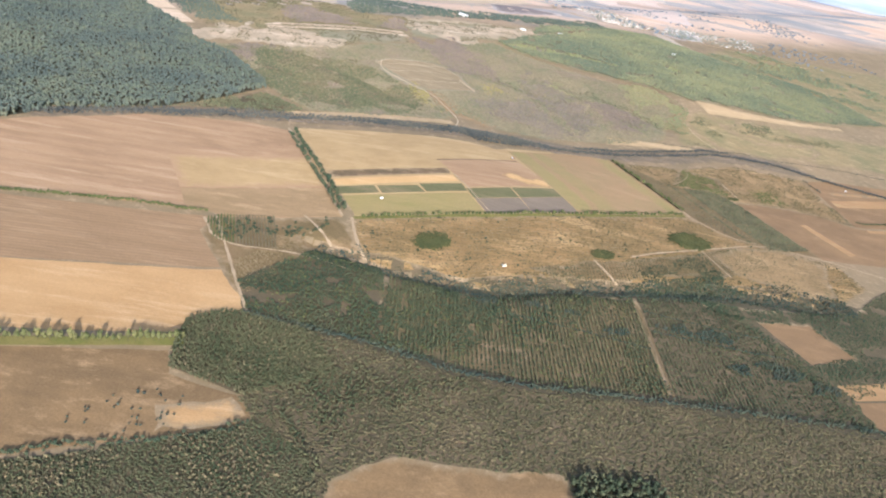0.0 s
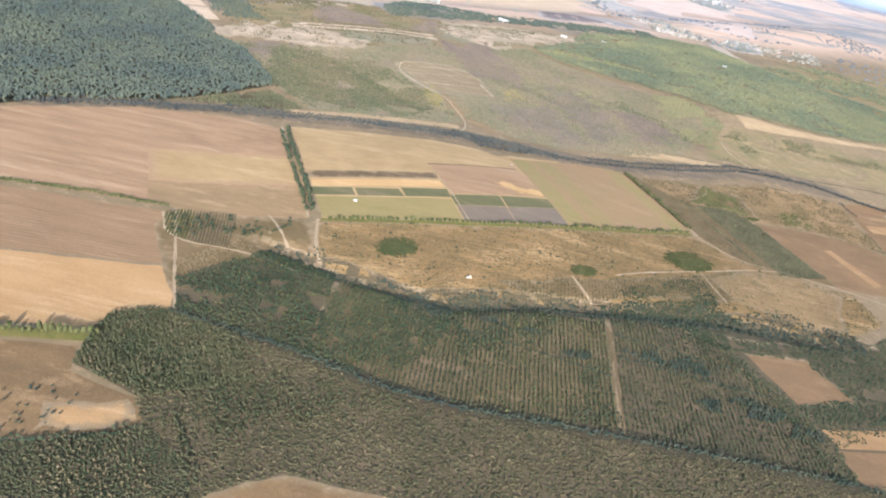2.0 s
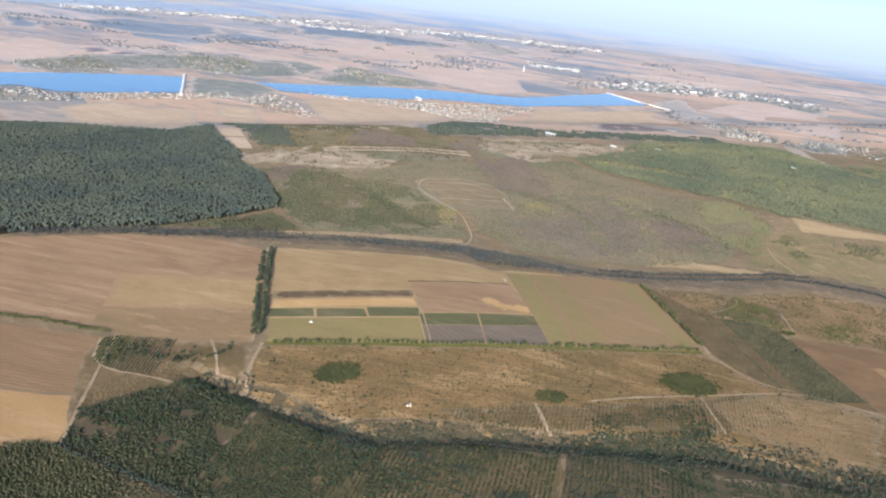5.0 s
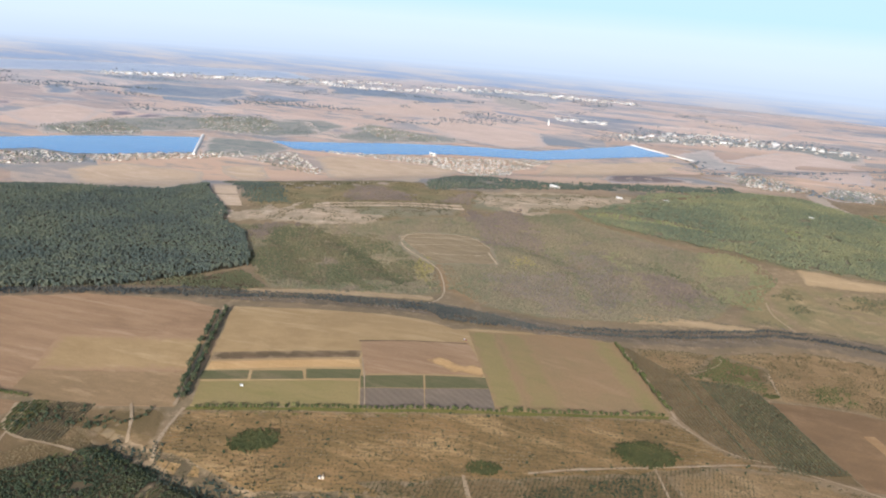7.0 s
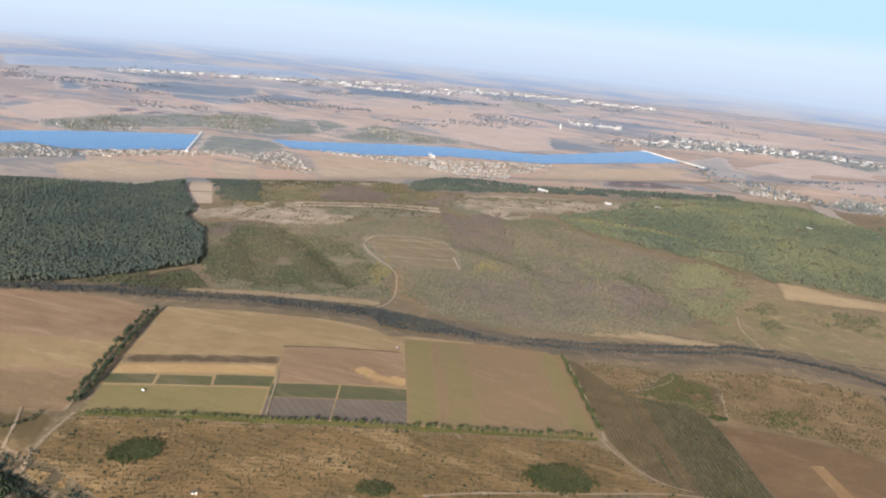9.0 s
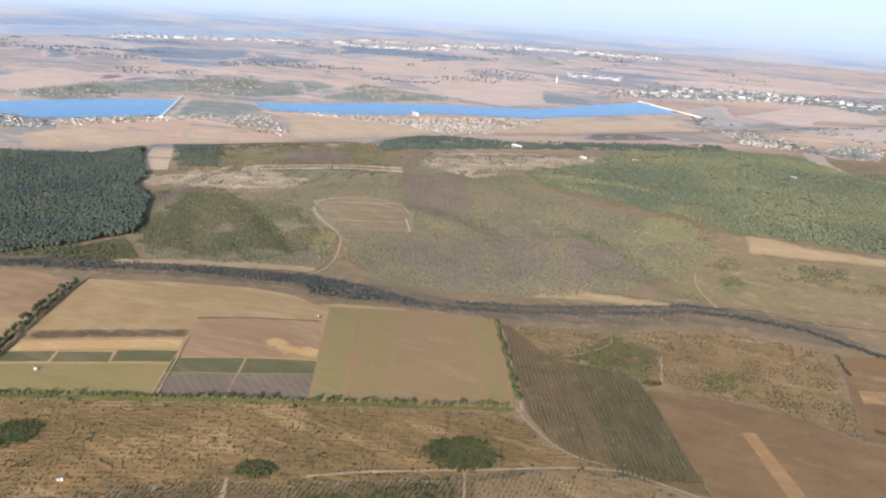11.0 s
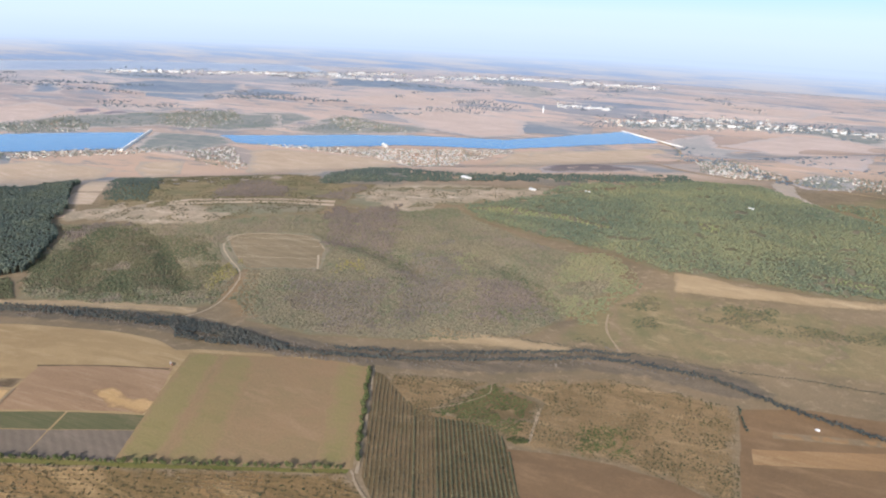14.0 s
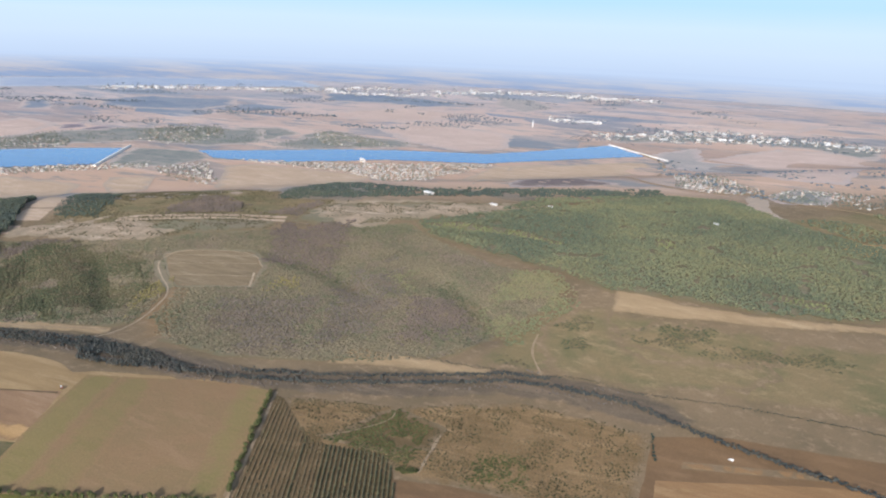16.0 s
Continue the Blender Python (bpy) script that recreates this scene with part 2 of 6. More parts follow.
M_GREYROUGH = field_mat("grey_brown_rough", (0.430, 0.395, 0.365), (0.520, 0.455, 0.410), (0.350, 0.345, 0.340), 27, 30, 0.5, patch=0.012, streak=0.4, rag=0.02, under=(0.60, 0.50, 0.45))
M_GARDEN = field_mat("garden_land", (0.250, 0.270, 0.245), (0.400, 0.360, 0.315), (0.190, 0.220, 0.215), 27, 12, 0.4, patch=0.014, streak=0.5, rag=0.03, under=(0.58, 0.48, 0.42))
M_TRACK = field_mat("dirt_track", (0.42, 0.310, 0.195), (0.34, 0.250, 0.155), (0.48, 0.365, 0.245), 0, 3, 0.2, patch=0.1)
M_BANK = field_mat("creek_bank", (0.225, 0.168, 0.112), (0.160, 0.126, 0.086), (0.285, 0.212, 0.145), 20, 5, 0.5, patch=0.05, grain=0.9, streak=0.3)
M_DRYLAND = field_mat("dry_weedy_land", (0.338, 0.222, 0.108), (0.236, 0.157, 0.076), (0.423, 0.289, 0.152), 24, 4, 0.4, patch=0.03, grain=1.0, streak=0.35)
M_HILLOLIVE = field_mat("olive_hill_grass", (0.300, 0.220, 0.114), (0.205, 0.178, 0.086), (0.375, 0.276, 0.152), 30, 20, 0.25, patch=0.018, grain=0.7, streak=0.6)
M_CLEARING = field_mat("dry_clearing", (0.302, 0.228, 0.136), (0.236, 0.179, 0.106), (0.374, 0.291, 0.188), 28, 5, 0.7, patch=0.04, grain=0.8, streak=0.2)
M_PATH = field_mat("sandy_path", (0.546, 0.427, 0.290), (0.475, 0.365, 0.246), (0.616, 0.493, 0.352), 0, 3, 0.2, patch=0.1)
M_CONCRETE = plain_mat("pale_concrete", (0.80, 0.77, 0.72), (0.70, 0.67, 0.62), 0.3)


def ground_mat():
    """Open country: dry grass near by; far off a patchwork of long strip fields in tan, rose, brown and grey green,
    with haze painted into their colour.
    """
    n = Nodes("open_country")
    near = open_grass(n)
    cells = n.add("ShaderNodeTexVoronoi", Scale=1.0, Randomness=0.85)
    bend = n.add("ShaderNodeTexNoise", Scale=0.002, Detail=2.0)
    n.link(n.place, bend.inputs["Vector"])
    shift = n.add("ShaderNodeVectorMath")
    shift.operation = "MULTIPLY_ADD"
    shift.inputs[1].default_value = (220, 220, 0)
    n.link(bend.outputs["Color"], shift.inputs[0])
    n.link(n.place, shift.inputs[2])
    turn = n.add("ShaderNodeMapping", Rotation=(0, 0, radians(-27)), Scale=(0.0024, 0.0062, 0))
    n.link(shift.outputs[0], turn.inputs["Vector"])
    n.link(turn.outputs[0], cells.inputs["Vector"])
    part = n.add("ShaderNodeSeparateColor")
    n.link(cells.outputs["Color"], part.inputs[0])
    # Field tones are lifted pale, so haze is already part of the colour.
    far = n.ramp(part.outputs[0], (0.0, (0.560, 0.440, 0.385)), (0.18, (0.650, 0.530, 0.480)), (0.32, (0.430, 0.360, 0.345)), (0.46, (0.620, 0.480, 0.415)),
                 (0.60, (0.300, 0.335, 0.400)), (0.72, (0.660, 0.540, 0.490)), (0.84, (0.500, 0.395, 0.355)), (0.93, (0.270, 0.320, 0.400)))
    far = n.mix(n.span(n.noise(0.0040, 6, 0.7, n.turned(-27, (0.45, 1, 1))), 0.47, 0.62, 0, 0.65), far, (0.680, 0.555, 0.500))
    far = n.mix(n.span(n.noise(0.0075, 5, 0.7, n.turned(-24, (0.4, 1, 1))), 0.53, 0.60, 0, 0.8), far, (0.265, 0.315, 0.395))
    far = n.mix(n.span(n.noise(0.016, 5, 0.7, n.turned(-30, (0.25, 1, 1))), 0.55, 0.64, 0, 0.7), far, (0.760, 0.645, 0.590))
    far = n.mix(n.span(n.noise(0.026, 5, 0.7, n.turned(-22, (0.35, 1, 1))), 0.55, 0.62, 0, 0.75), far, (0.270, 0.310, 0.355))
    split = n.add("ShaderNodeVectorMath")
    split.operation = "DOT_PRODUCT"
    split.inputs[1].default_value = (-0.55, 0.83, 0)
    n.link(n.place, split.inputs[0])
    # Painted haze: the farther land is mixed towards a pale blue grey.
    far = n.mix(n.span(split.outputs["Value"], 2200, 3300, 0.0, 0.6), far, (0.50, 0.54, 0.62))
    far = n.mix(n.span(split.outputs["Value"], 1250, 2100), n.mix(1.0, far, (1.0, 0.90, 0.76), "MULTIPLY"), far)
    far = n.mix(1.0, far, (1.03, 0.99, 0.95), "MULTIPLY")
    fine = n.noise(0.9, 5, 0.75)
    far = n.mix(0.5, far, n.ramp(fine, (0.25, (0.6, 0.6, 0.6)), (0.75, (1.25, 1.25, 1.25))), "MULTIPLY")
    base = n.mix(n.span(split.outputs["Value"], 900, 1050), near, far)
    return n.done(base, fine, 0.5, 0.3)


def water_mat():
    n = Nodes("lake_water", 0.12, 0.38)
    base = n.mix(n.span(n.noise(0.006, 4, 0.6, n.turned(-36, (0.4, 1, 1))), 0.35, 0.65), (0.030, 0.15, 0.42), (0.045, 0.19, 0.47))
    ripple = n.noise(0.35, 4, 0.6, n.turned(20, (0.5, 1, 1)))
    return n.done(base, ripple, 0.25, 0.3)


def backdrop_mat():
    """Hazy air over the horizon: grey blue where it meets the land, milky above, clear pale blue higher up."""
    n = Nodes("horizon_haze")
    part = n.add("ShaderNodeSeparateXYZ")
    n.link(n.place, part.inputs[0])
    wob = n.add("ShaderNodeMath")
    wob.operation = "MULTIPLY_ADD"
    wob.inputs[1].default_value = 30
    n.link(n.noise(0.0012, 3, 0.5, n.turned(0, (1, 1, 6))), wob.inputs[0])
    n.link(part.outputs[2], wob.inputs[2])
    colour = n.ramp(n.span(wob.outputs[0], -75, 405), (0.0, (0.63, 0.73, 0.88)), (0.20, (0.66, 0.76, 0.895)), (0.42, (0.73, 0.84, 0.945)),
                    (0.65, (0.74, 0.88, 0.98)), (0.90, (0.60, 0.84, 1.0)))
    glow = n.add("ShaderNodeEmission", Strength=1.0)
    n.link(colour, glow.inputs["Color"])
    n.link(glow.outputs[0], n.tree.nodes["Material Output"].inputs["Surface"])
    return n.mat


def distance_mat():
    """The last land before the horizon, a plain glowing backdrop: streaks of dim rose and blue that pale outwards, haze
    painted into the colour.
    """
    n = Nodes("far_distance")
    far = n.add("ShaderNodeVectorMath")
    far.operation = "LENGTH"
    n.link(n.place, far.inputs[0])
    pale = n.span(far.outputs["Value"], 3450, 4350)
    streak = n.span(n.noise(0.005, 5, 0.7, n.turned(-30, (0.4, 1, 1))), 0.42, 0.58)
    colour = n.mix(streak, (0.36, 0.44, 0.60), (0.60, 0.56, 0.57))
    # Haze painted in: the streaks give way to the sky's pale blue.
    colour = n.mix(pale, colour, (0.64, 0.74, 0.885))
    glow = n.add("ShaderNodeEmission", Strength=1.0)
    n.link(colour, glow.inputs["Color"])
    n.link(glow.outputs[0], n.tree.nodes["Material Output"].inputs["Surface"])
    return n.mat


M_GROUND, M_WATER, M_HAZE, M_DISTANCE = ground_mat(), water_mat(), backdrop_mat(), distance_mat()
# Hill woods: the next four leaf colours are raised paler to carry haze.
L_DARKWOOD = leaf_mat("oak_forest_leaves", (0.093, 0.118, 0.107), (0.116, 0.141, 0.116), (0.147, 0.165, 0.120), 0.012, (0.176, 0.171, 0.106), 0.12)
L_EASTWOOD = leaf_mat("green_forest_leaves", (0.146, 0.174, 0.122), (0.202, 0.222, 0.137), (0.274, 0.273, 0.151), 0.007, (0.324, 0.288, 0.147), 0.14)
L_AUTUMN = leaf_mat("autumn_wood_leaves", (0.178, 0.191, 0.110), (0.261, 0.221, 0.144), (0.304, 0.255, 0.162), 0.012, (0.284, 0.217, 0.173), 0.3)
L_OLIVEWOOD = leaf_mat("olive_wood_leaves", (0.223, 0.238, 0.134), (0.261, 0.263, 0.144), (0.321, 0.292, 0.157), 0.02, (0.315, 0.244, 0.160), 0.25)
# Far trees: blue haze is painted into the leaf colour.
L_FARHAZE = leaf_mat("far_tree_leaves", (0.185, 0.225, 0.265), (0.220, 0.255, 0.285), (0.260, 0.285, 0.300), 0.004)
L_COPSE = leaf_mat("copse_leaves", (0.067, 0.084, 0.044), (0.094, 0.101, 0.054), (0.123, 0.122, 0.066), 0.03, (0.131, 0.113, 0.070), 0.3)
L_HAZEL = leaf_mat("hazel_leaves", (0.116, 0.128, 0.074), (0.142, 0.146, 0.082), (0.186, 0.164, 0.094), 0.016, (0.185, 0.140, 0.098), 0.3)
L_THICKET = leaf_mat("thicket_leaves", (0.070, 0.083, 0.035), (0.090, 0.099, 0.041), (0.115, 0.115, 0.049), 0.08, (0.131, 0.112, 0.053), 0.15)
L_GLADE = leaf_mat("glade_leaves", (0.216, 0.240, 0.120), (0.258, 0.276, 0.132), (0.300, 0.306, 0.144), 0.03)
# Garden trees across the valley: leaves greyed, haze put into the colour.
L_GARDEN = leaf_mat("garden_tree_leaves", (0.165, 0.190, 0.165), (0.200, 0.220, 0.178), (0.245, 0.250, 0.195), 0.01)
L_STRAW = leaf_mat("straw_tufts", (0.184, 0.140, 0.074), (0.248, 0.187, 0.104), (0.320, 0.246, 0.141), 0.05, (0.176, 0.117, 0.063), 0.3)
L_GOLDEN = leaf_mat("yellow_leaves", (0.270, 0.238, 0.100), (0.325, 0.280, 0.115), (0.38, 0.315, 0.13), 0.05)
L_BARE = leaf_mat("bare_grey_twigs", (0.187, 0.162, 0.138), (0.225, 0.191, 0.159), (0.258, 0.217, 0.173), 0.03)
L_PLUM = leaf_mat("bare_plum_twigs", (0.201, 0.165, 0.141), (0.232, 0.188, 0.158), (0.262, 0.211, 0.165), 0.02, (0.197, 0.186, 0.114), 0.2)
L_DRYVINE = leaf_mat("dry_vine_leaves", (0.150, 0.124, 0.076), (0.185, 0.150, 0.088), (0.225, 0.180, 0.105), 0.05, (0.165, 0.165, 0.080), 0.2)
L_HEDGE = leaf_mat("hedge_leaves", (0.095, 0.110, 0.043), (0.123, 0.135, 0.053), (0.166, 0.165, 0.070), 0.05, (0.180, 0.155, 0.078), 0.15)
L_BELT = leaf_mat("ravine_tree_leaves", (0.048, 0.069, 0.059), (0.069, 0.090, 0.068), (0.101, 0.114, 0.078), 0.03, (0.132, 0.112, 0.092), 0.15)
L_CREEK = leaf_mat("creek_tree_leaves", (0.070, 0.081, 0.081), (0.096, 0.103, 0.095), (0.134, 0.129, 0.106), 0.03, (0.168, 0.140, 0.116), 0.2)
L_SCRUB = leaf_mat("scrub_leaves", (0.089, 0.087, 0.046), (0.121, 0.109, 0.058), (0.155, 0.135, 0.072), 0.02, (0.168, 0.125, 0.076), 0.25)
L_YOUNG = leaf_mat("young_wood_leaves", (0.049, 0.070, 0.043), (0.071, 0.090, 0.051), (0.101, 0.109, 0.061), 0.02, (0.116, 0.103, 0.070), 0.15)
L_ORCHARD = leaf_mat("orchard_leaves", (0.060, 0.076, 0.043), (0.082, 0.094, 0.050), (0.119, 0.118, 0.060), 0.02, (0.141, 0.118, 0.073), 0.15)
L_VINE = leaf_mat("vine_leaves", (0.112, 0.110, 0.065), (0.148, 0.140, 0.082), (0.19, 0.170, 0.098), 0.05, (0.128, 0.148, 0.066), 0.2)
M_BARK = plain_mat("bark", (0.12, 0.09, 0.065), (0.07, 0.055, 0.04), 2.0)
M_PLASTER = plain_mat("white_plaster", (0.66, 0.63, 0.58), (0.56, 0.53, 0.48), 0.2, vary=0.5)
M_ROOFGREY = plain_mat("fibre_cement_roof", (0.42, 0.41, 0.40), (0.34, 0.33, 0.32), 0.3, vary=0.5)
M_ROOFRED = plain_mat("clay_tile_roof", (0.34, 0.20, 0.14), (0.28, 0.17, 0.12), 0.3, vary=0.4)
M_BLOCK = plain_mat("pale_panel_wall", (0.68, 0.68, 0.68), (0.60, 0.60, 0.60), 0.05, vary=0.3)
M_GLASSDARK = plain_mat("window_glass", (0.12, 0.14, 0.16), (0.10, 0.12, 0.14), 0.5, rough=0.15, spec=0.6)
M_WHITE = plain_mat("white_paint", (0.82, 0.82, 0.80), (0.74, 0.73, 0.70), 1.0, rough=0.45, vary=0.05)
M_RED = plain_mat("faded_red_paint", (0.36, 0.15, 0.09), (0.30, 0.13, 0.09), 1.0, rough=0.5, vary=0.05)
M_RUBBER = plain_mat("black_rubber", (0.03, 0.03, 0.03), (0.045, 0.04, 0.035), 2.0, vary=0.05)
M_CANVAS = plain_mat("cream_canvas", (0.80, 0.70, 0.55), (0.72, 0.60, 0.44), 1.0, vary=0.05)


# Mesh helpers ------------------------------------------------------------------
def mesh_of(name, verts, faces, material, tint=None):
    me = bpy.data.meshes.new(name)
    me.from_pydata(verts, [], faces)
    me.materials.append(material)
    if tint is not None:
        me.attributes.new("tint", "FLOAT", "POINT").data.foreach_set("value", np.asarray(tint, dtype=np.float32))
    me.update()
    if tint is not None:
        me.shade_smooth()
    return me


def from_bm(name, bm, material):
    me = bpy.data.meshes.new(name)
    bm.to_mesh(me)
    bm.free()
    me.materials.append(material)
    return me


def part(name, me, parent, label=""):
    ob = new(name, me)
    ob.parent = parent
    return tagged(ob, label)


def inside(px, py, poly):
    hit = np.zeros(len(px), bool)
    for (x0, y0), (x1, y1) in zip(poly, poly[1:] + poly[:1]):
        if y0 != y1:
            hit ^= ((y0 > py) != (y1 > py)) & (px < (x1 - x0) * (py - y0) / (y1 - y0) + x0)
    return hit


def depth(xy, poly):
    """How far each place is from the nearest edge of the area."""
    best = np.full(len(xy), 1e9)
    for a, b in zip(poly, poly[1:] + poly[:1]):
        a, way = np.array(a, float), np.subtract(b, a)
        s = np.clip(((xy - a) @ way) / max(way @ way, 1e-9), 0, 1)
        best = np.minimum(best, np.hypot(*(xy - a - s[:, None] * way).T))
    return best


def rough_edge(points, closed, step, wobble, seed):
    """A line or ring through the points in short steps, swaying a little to both sides."""
    out = []
    pairs = list(zip(points, points[1:] + points[:1])) if closed else list(zip(points, points[1:]))
    for (x0, y0), (x1, y1) in pairs:
        length = math.hypot(x1 - x0, y1 - y0)
        count = max(1, int(length / step))
        for i in range(count):
            f = i / count
            x, y = x0 + (x1 - x0) * f, y0 + (y1 - y0) * f
            w = wobble * (noise.noise((x * 0.07, y * 0.07, seed)) + 0.5 * noise.noise((x * 0.23, y * 0.23, seed + 9)))
            out.append((x - (y1 - y0) / length * w, y + (x1 - x0) / length * w))
    if not closed:
        out.append(points[-1])
    return out


def smooth_line(points, rounds=2):
    for _ in range(rounds):
        out = [points[0]]
        for (x0, y0), (x1, y1) in zip(points, points[1:]):
            out += [(x0 * 0.75 + x1 * 0.25, y0 * 0.75 + y1 * 0.25), (x0 * 0.25 + x1 * 0.75, y0 * 0.25 + y1 * 0.75)]
        points = out + [points[-1]]
    return points


layer = [0.0]


def sheet(name, poly, material, label, category="field", step=5.0, wobble=1.0, grid=7.0, lift=0.06, level=None, fade=0.0):
    """A piece of ground with its own cover, laid on the land a little above what lies under it."""
    layer[0] += 0.0035
    ring = rough_edge(poly, True, step, wobble, len(poly) + layer[0] * 50)
    xs, ys = zip(*ring)
    grid = grid if max(ys) < 1100 else 28.0
    gx, gy = np.meshgrid(np.arange(math.floor(min(xs) / grid), max(xs) / grid) * grid, np.arange(math.floor(min(ys) / grid), max(ys) / grid) * grid)
    gx, gy = gx.ravel() + 0.37, gy.ravel() + 0.21
    keep = inside(gx, gy, ring)
    pts = ring + list(zip(gx[keep], gy[keep]))
    edges = [(i, (i + 1) % len(ring)) for i in range(len(ring))]
    verts, _, faces, *_ = delaunay_2d_cdt([Vector(p) for p in pts], edges, [], 1, 1e-4)
    v = np.array([(p.x, p.y) for p in verts])
    z = land(v[:, 0], v[:, 1]) + lift + layer[0] if level is None else np.full(len(v), level)
    faces = [f if (verts[f[1]] - verts[f[0]]).cross(verts[f[2]] - verts[f[0]]) > 0 else f[::-1] for f in faces]
    me = mesh_of(name, np.c_[v, z].tolist(), faces, material)
    if fade:
        me.attributes.new("fade", "FLOAT", "POINT").data.foreach_set("value", np.clip(1 - depth(v, ring) / fade, 0, 1).astype(np.float32))
    return tagged(new(name, me), label, category, kind="structure")


def ribbon(name, points, width, material, label, category="track", lift=0.50, wobble=0.35):
    """A path or road of even width that follows the land."""
    line = rough_edge(smooth_line(points), False, 4.0, wobble, width)
    verts = []
    for i, (x, y) in enumerate(line):
        x0, y0 = line[max(i - 1, 0)]
        x1, y1 = line[min(i + 1, len(line) - 1)]
        length = math.hypot(x1 - x0, y1 - y0) or 1
        nx, ny = -(y1 - y0) / length, (x1 - x0) / length
        w = width / 2 * (1 + 0.6 * noise.noise((x * 0.15, y * 0.15, 3)))
        for s in (1, -1):
            px, py = x + nx * w * s, y + ny * w * s
            verts.append((px, py, float(land(px, py)) + lift))
    faces = [(2 * i, 2 * i + 1, 2 * i + 3, 2 * i + 2) for i in range(len(line) - 1)]
    return tagged(new(name, mesh_of(name, verts, faces, material)), label, category, kind="structure")


# Plants --------------------------------------------------------------------------
ICO = bmesh.new()
bmesh.ops.create_icosphere(ICO, subdivisions=1, radius=1.0)
ICO_V = np.array([v.co[:] for v in ICO.verts])
ICO_F = np.array([[v.index for v in f.verts] for f in ICO.faces])
ICO.free()


def crown(seed, cards=44, lumps=6, size=0.36, core=0.62):
    """A crown of unit radius about the origin: an uneven dark core and many leaf sprays on several lumps."""
    r = np.random.RandomState(seed)
    cv = ICO_V * core * (1 + 0.25 * r.randn(len(ICO_V), 1))
    centres = r.randn(lumps, 3)
    centres *= (0.5 * r.rand(lumps, 1) ** 0.4) / np.linalg.norm(centres, axis=1)[:, None]
    radii = 0.34 + 0.24 * r.rand(lumps)
    which = r.randint(0, lumps, cards)
    way = r.randn(cards, 3) + (0, 0, 0.35)
    way /= np.linalg.norm(way, axis=1)[:, None]
    at = centres[which] + way * radii[which][:, None]
    a = np.cross(way, r.randn(cards, 3))
    a /= np.linalg.norm(a, axis=1)[:, None]
    b = np.cross(way, a) + 0.45 * way * r.randn(cards, 1)
    s = size * (0.7 + 0.6 * r.rand(cards, 1))
    tri = np.stack([at + a * s, at - a * s * 0.6 + b * s * 0.8, at - a * s * 0.5 - b * s * 0.8], 1).reshape(-1, 3)
    return np.r_[cv, tri], np.r_[ICO_F, np.arange(cards * 3).reshape(-1, 3) + len(cv)]


def trunk(sides=4, top=0.25):
    """A tapered stem of unit height and unit foot radius."""
    a = np.arange(sides) * 2 * np.pi / sides
    ring = np.c_[np.cos(a), np.sin(a)]
    v = np.r_[np.c_[ring, np.zeros(sides)], np.c_[ring * top, np.ones(sides)]]
    f = [(i, (i + 1) % sides, sides + (i + 1) % sides) for i in range(sides)] + [(i, sides + (i + 1) % sides, sides + i) for i in range(sides)]
    return v, np.array(f)


SMALL = [crown(20 + i, 22, 4, 0.46, 0.6) for i in range(6)]
TINY = [crown(40 + i, 12, 3, 0.6, 0.62) for i in range(5)]


def sprig(seed):
    """The smallest crown, for low dense growth far off: an uneven eight-sided lump and a few sprays."""
    rr = np.random.RandomState(seed)
    v = np.array([(1, 0, 0), (0, 1, 0), (-1, 0, 0), (0, -1, 0), (0, 0, 1), (0, 0, -1)]) * 0.75 * (1 + 0.35 * rr.randn(6, 1))
    f = np.array([(0, 1, 4), (1, 2, 4), (2, 3, 4), (3, 0, 4), (1, 0, 5), (2, 1, 5), (3, 2, 5), (0, 3, 5)])
    cv, cf = crown(seed, 6, 3, 0.6, 0.5)
    tri = cv[len(ICO_V):]
    return np.r_[v, tri], np.r_[f, np.arange(len(tri)).reshape(-1, 3) + 6]


MICRO = [sprig(60 + i) for i in range(6)]


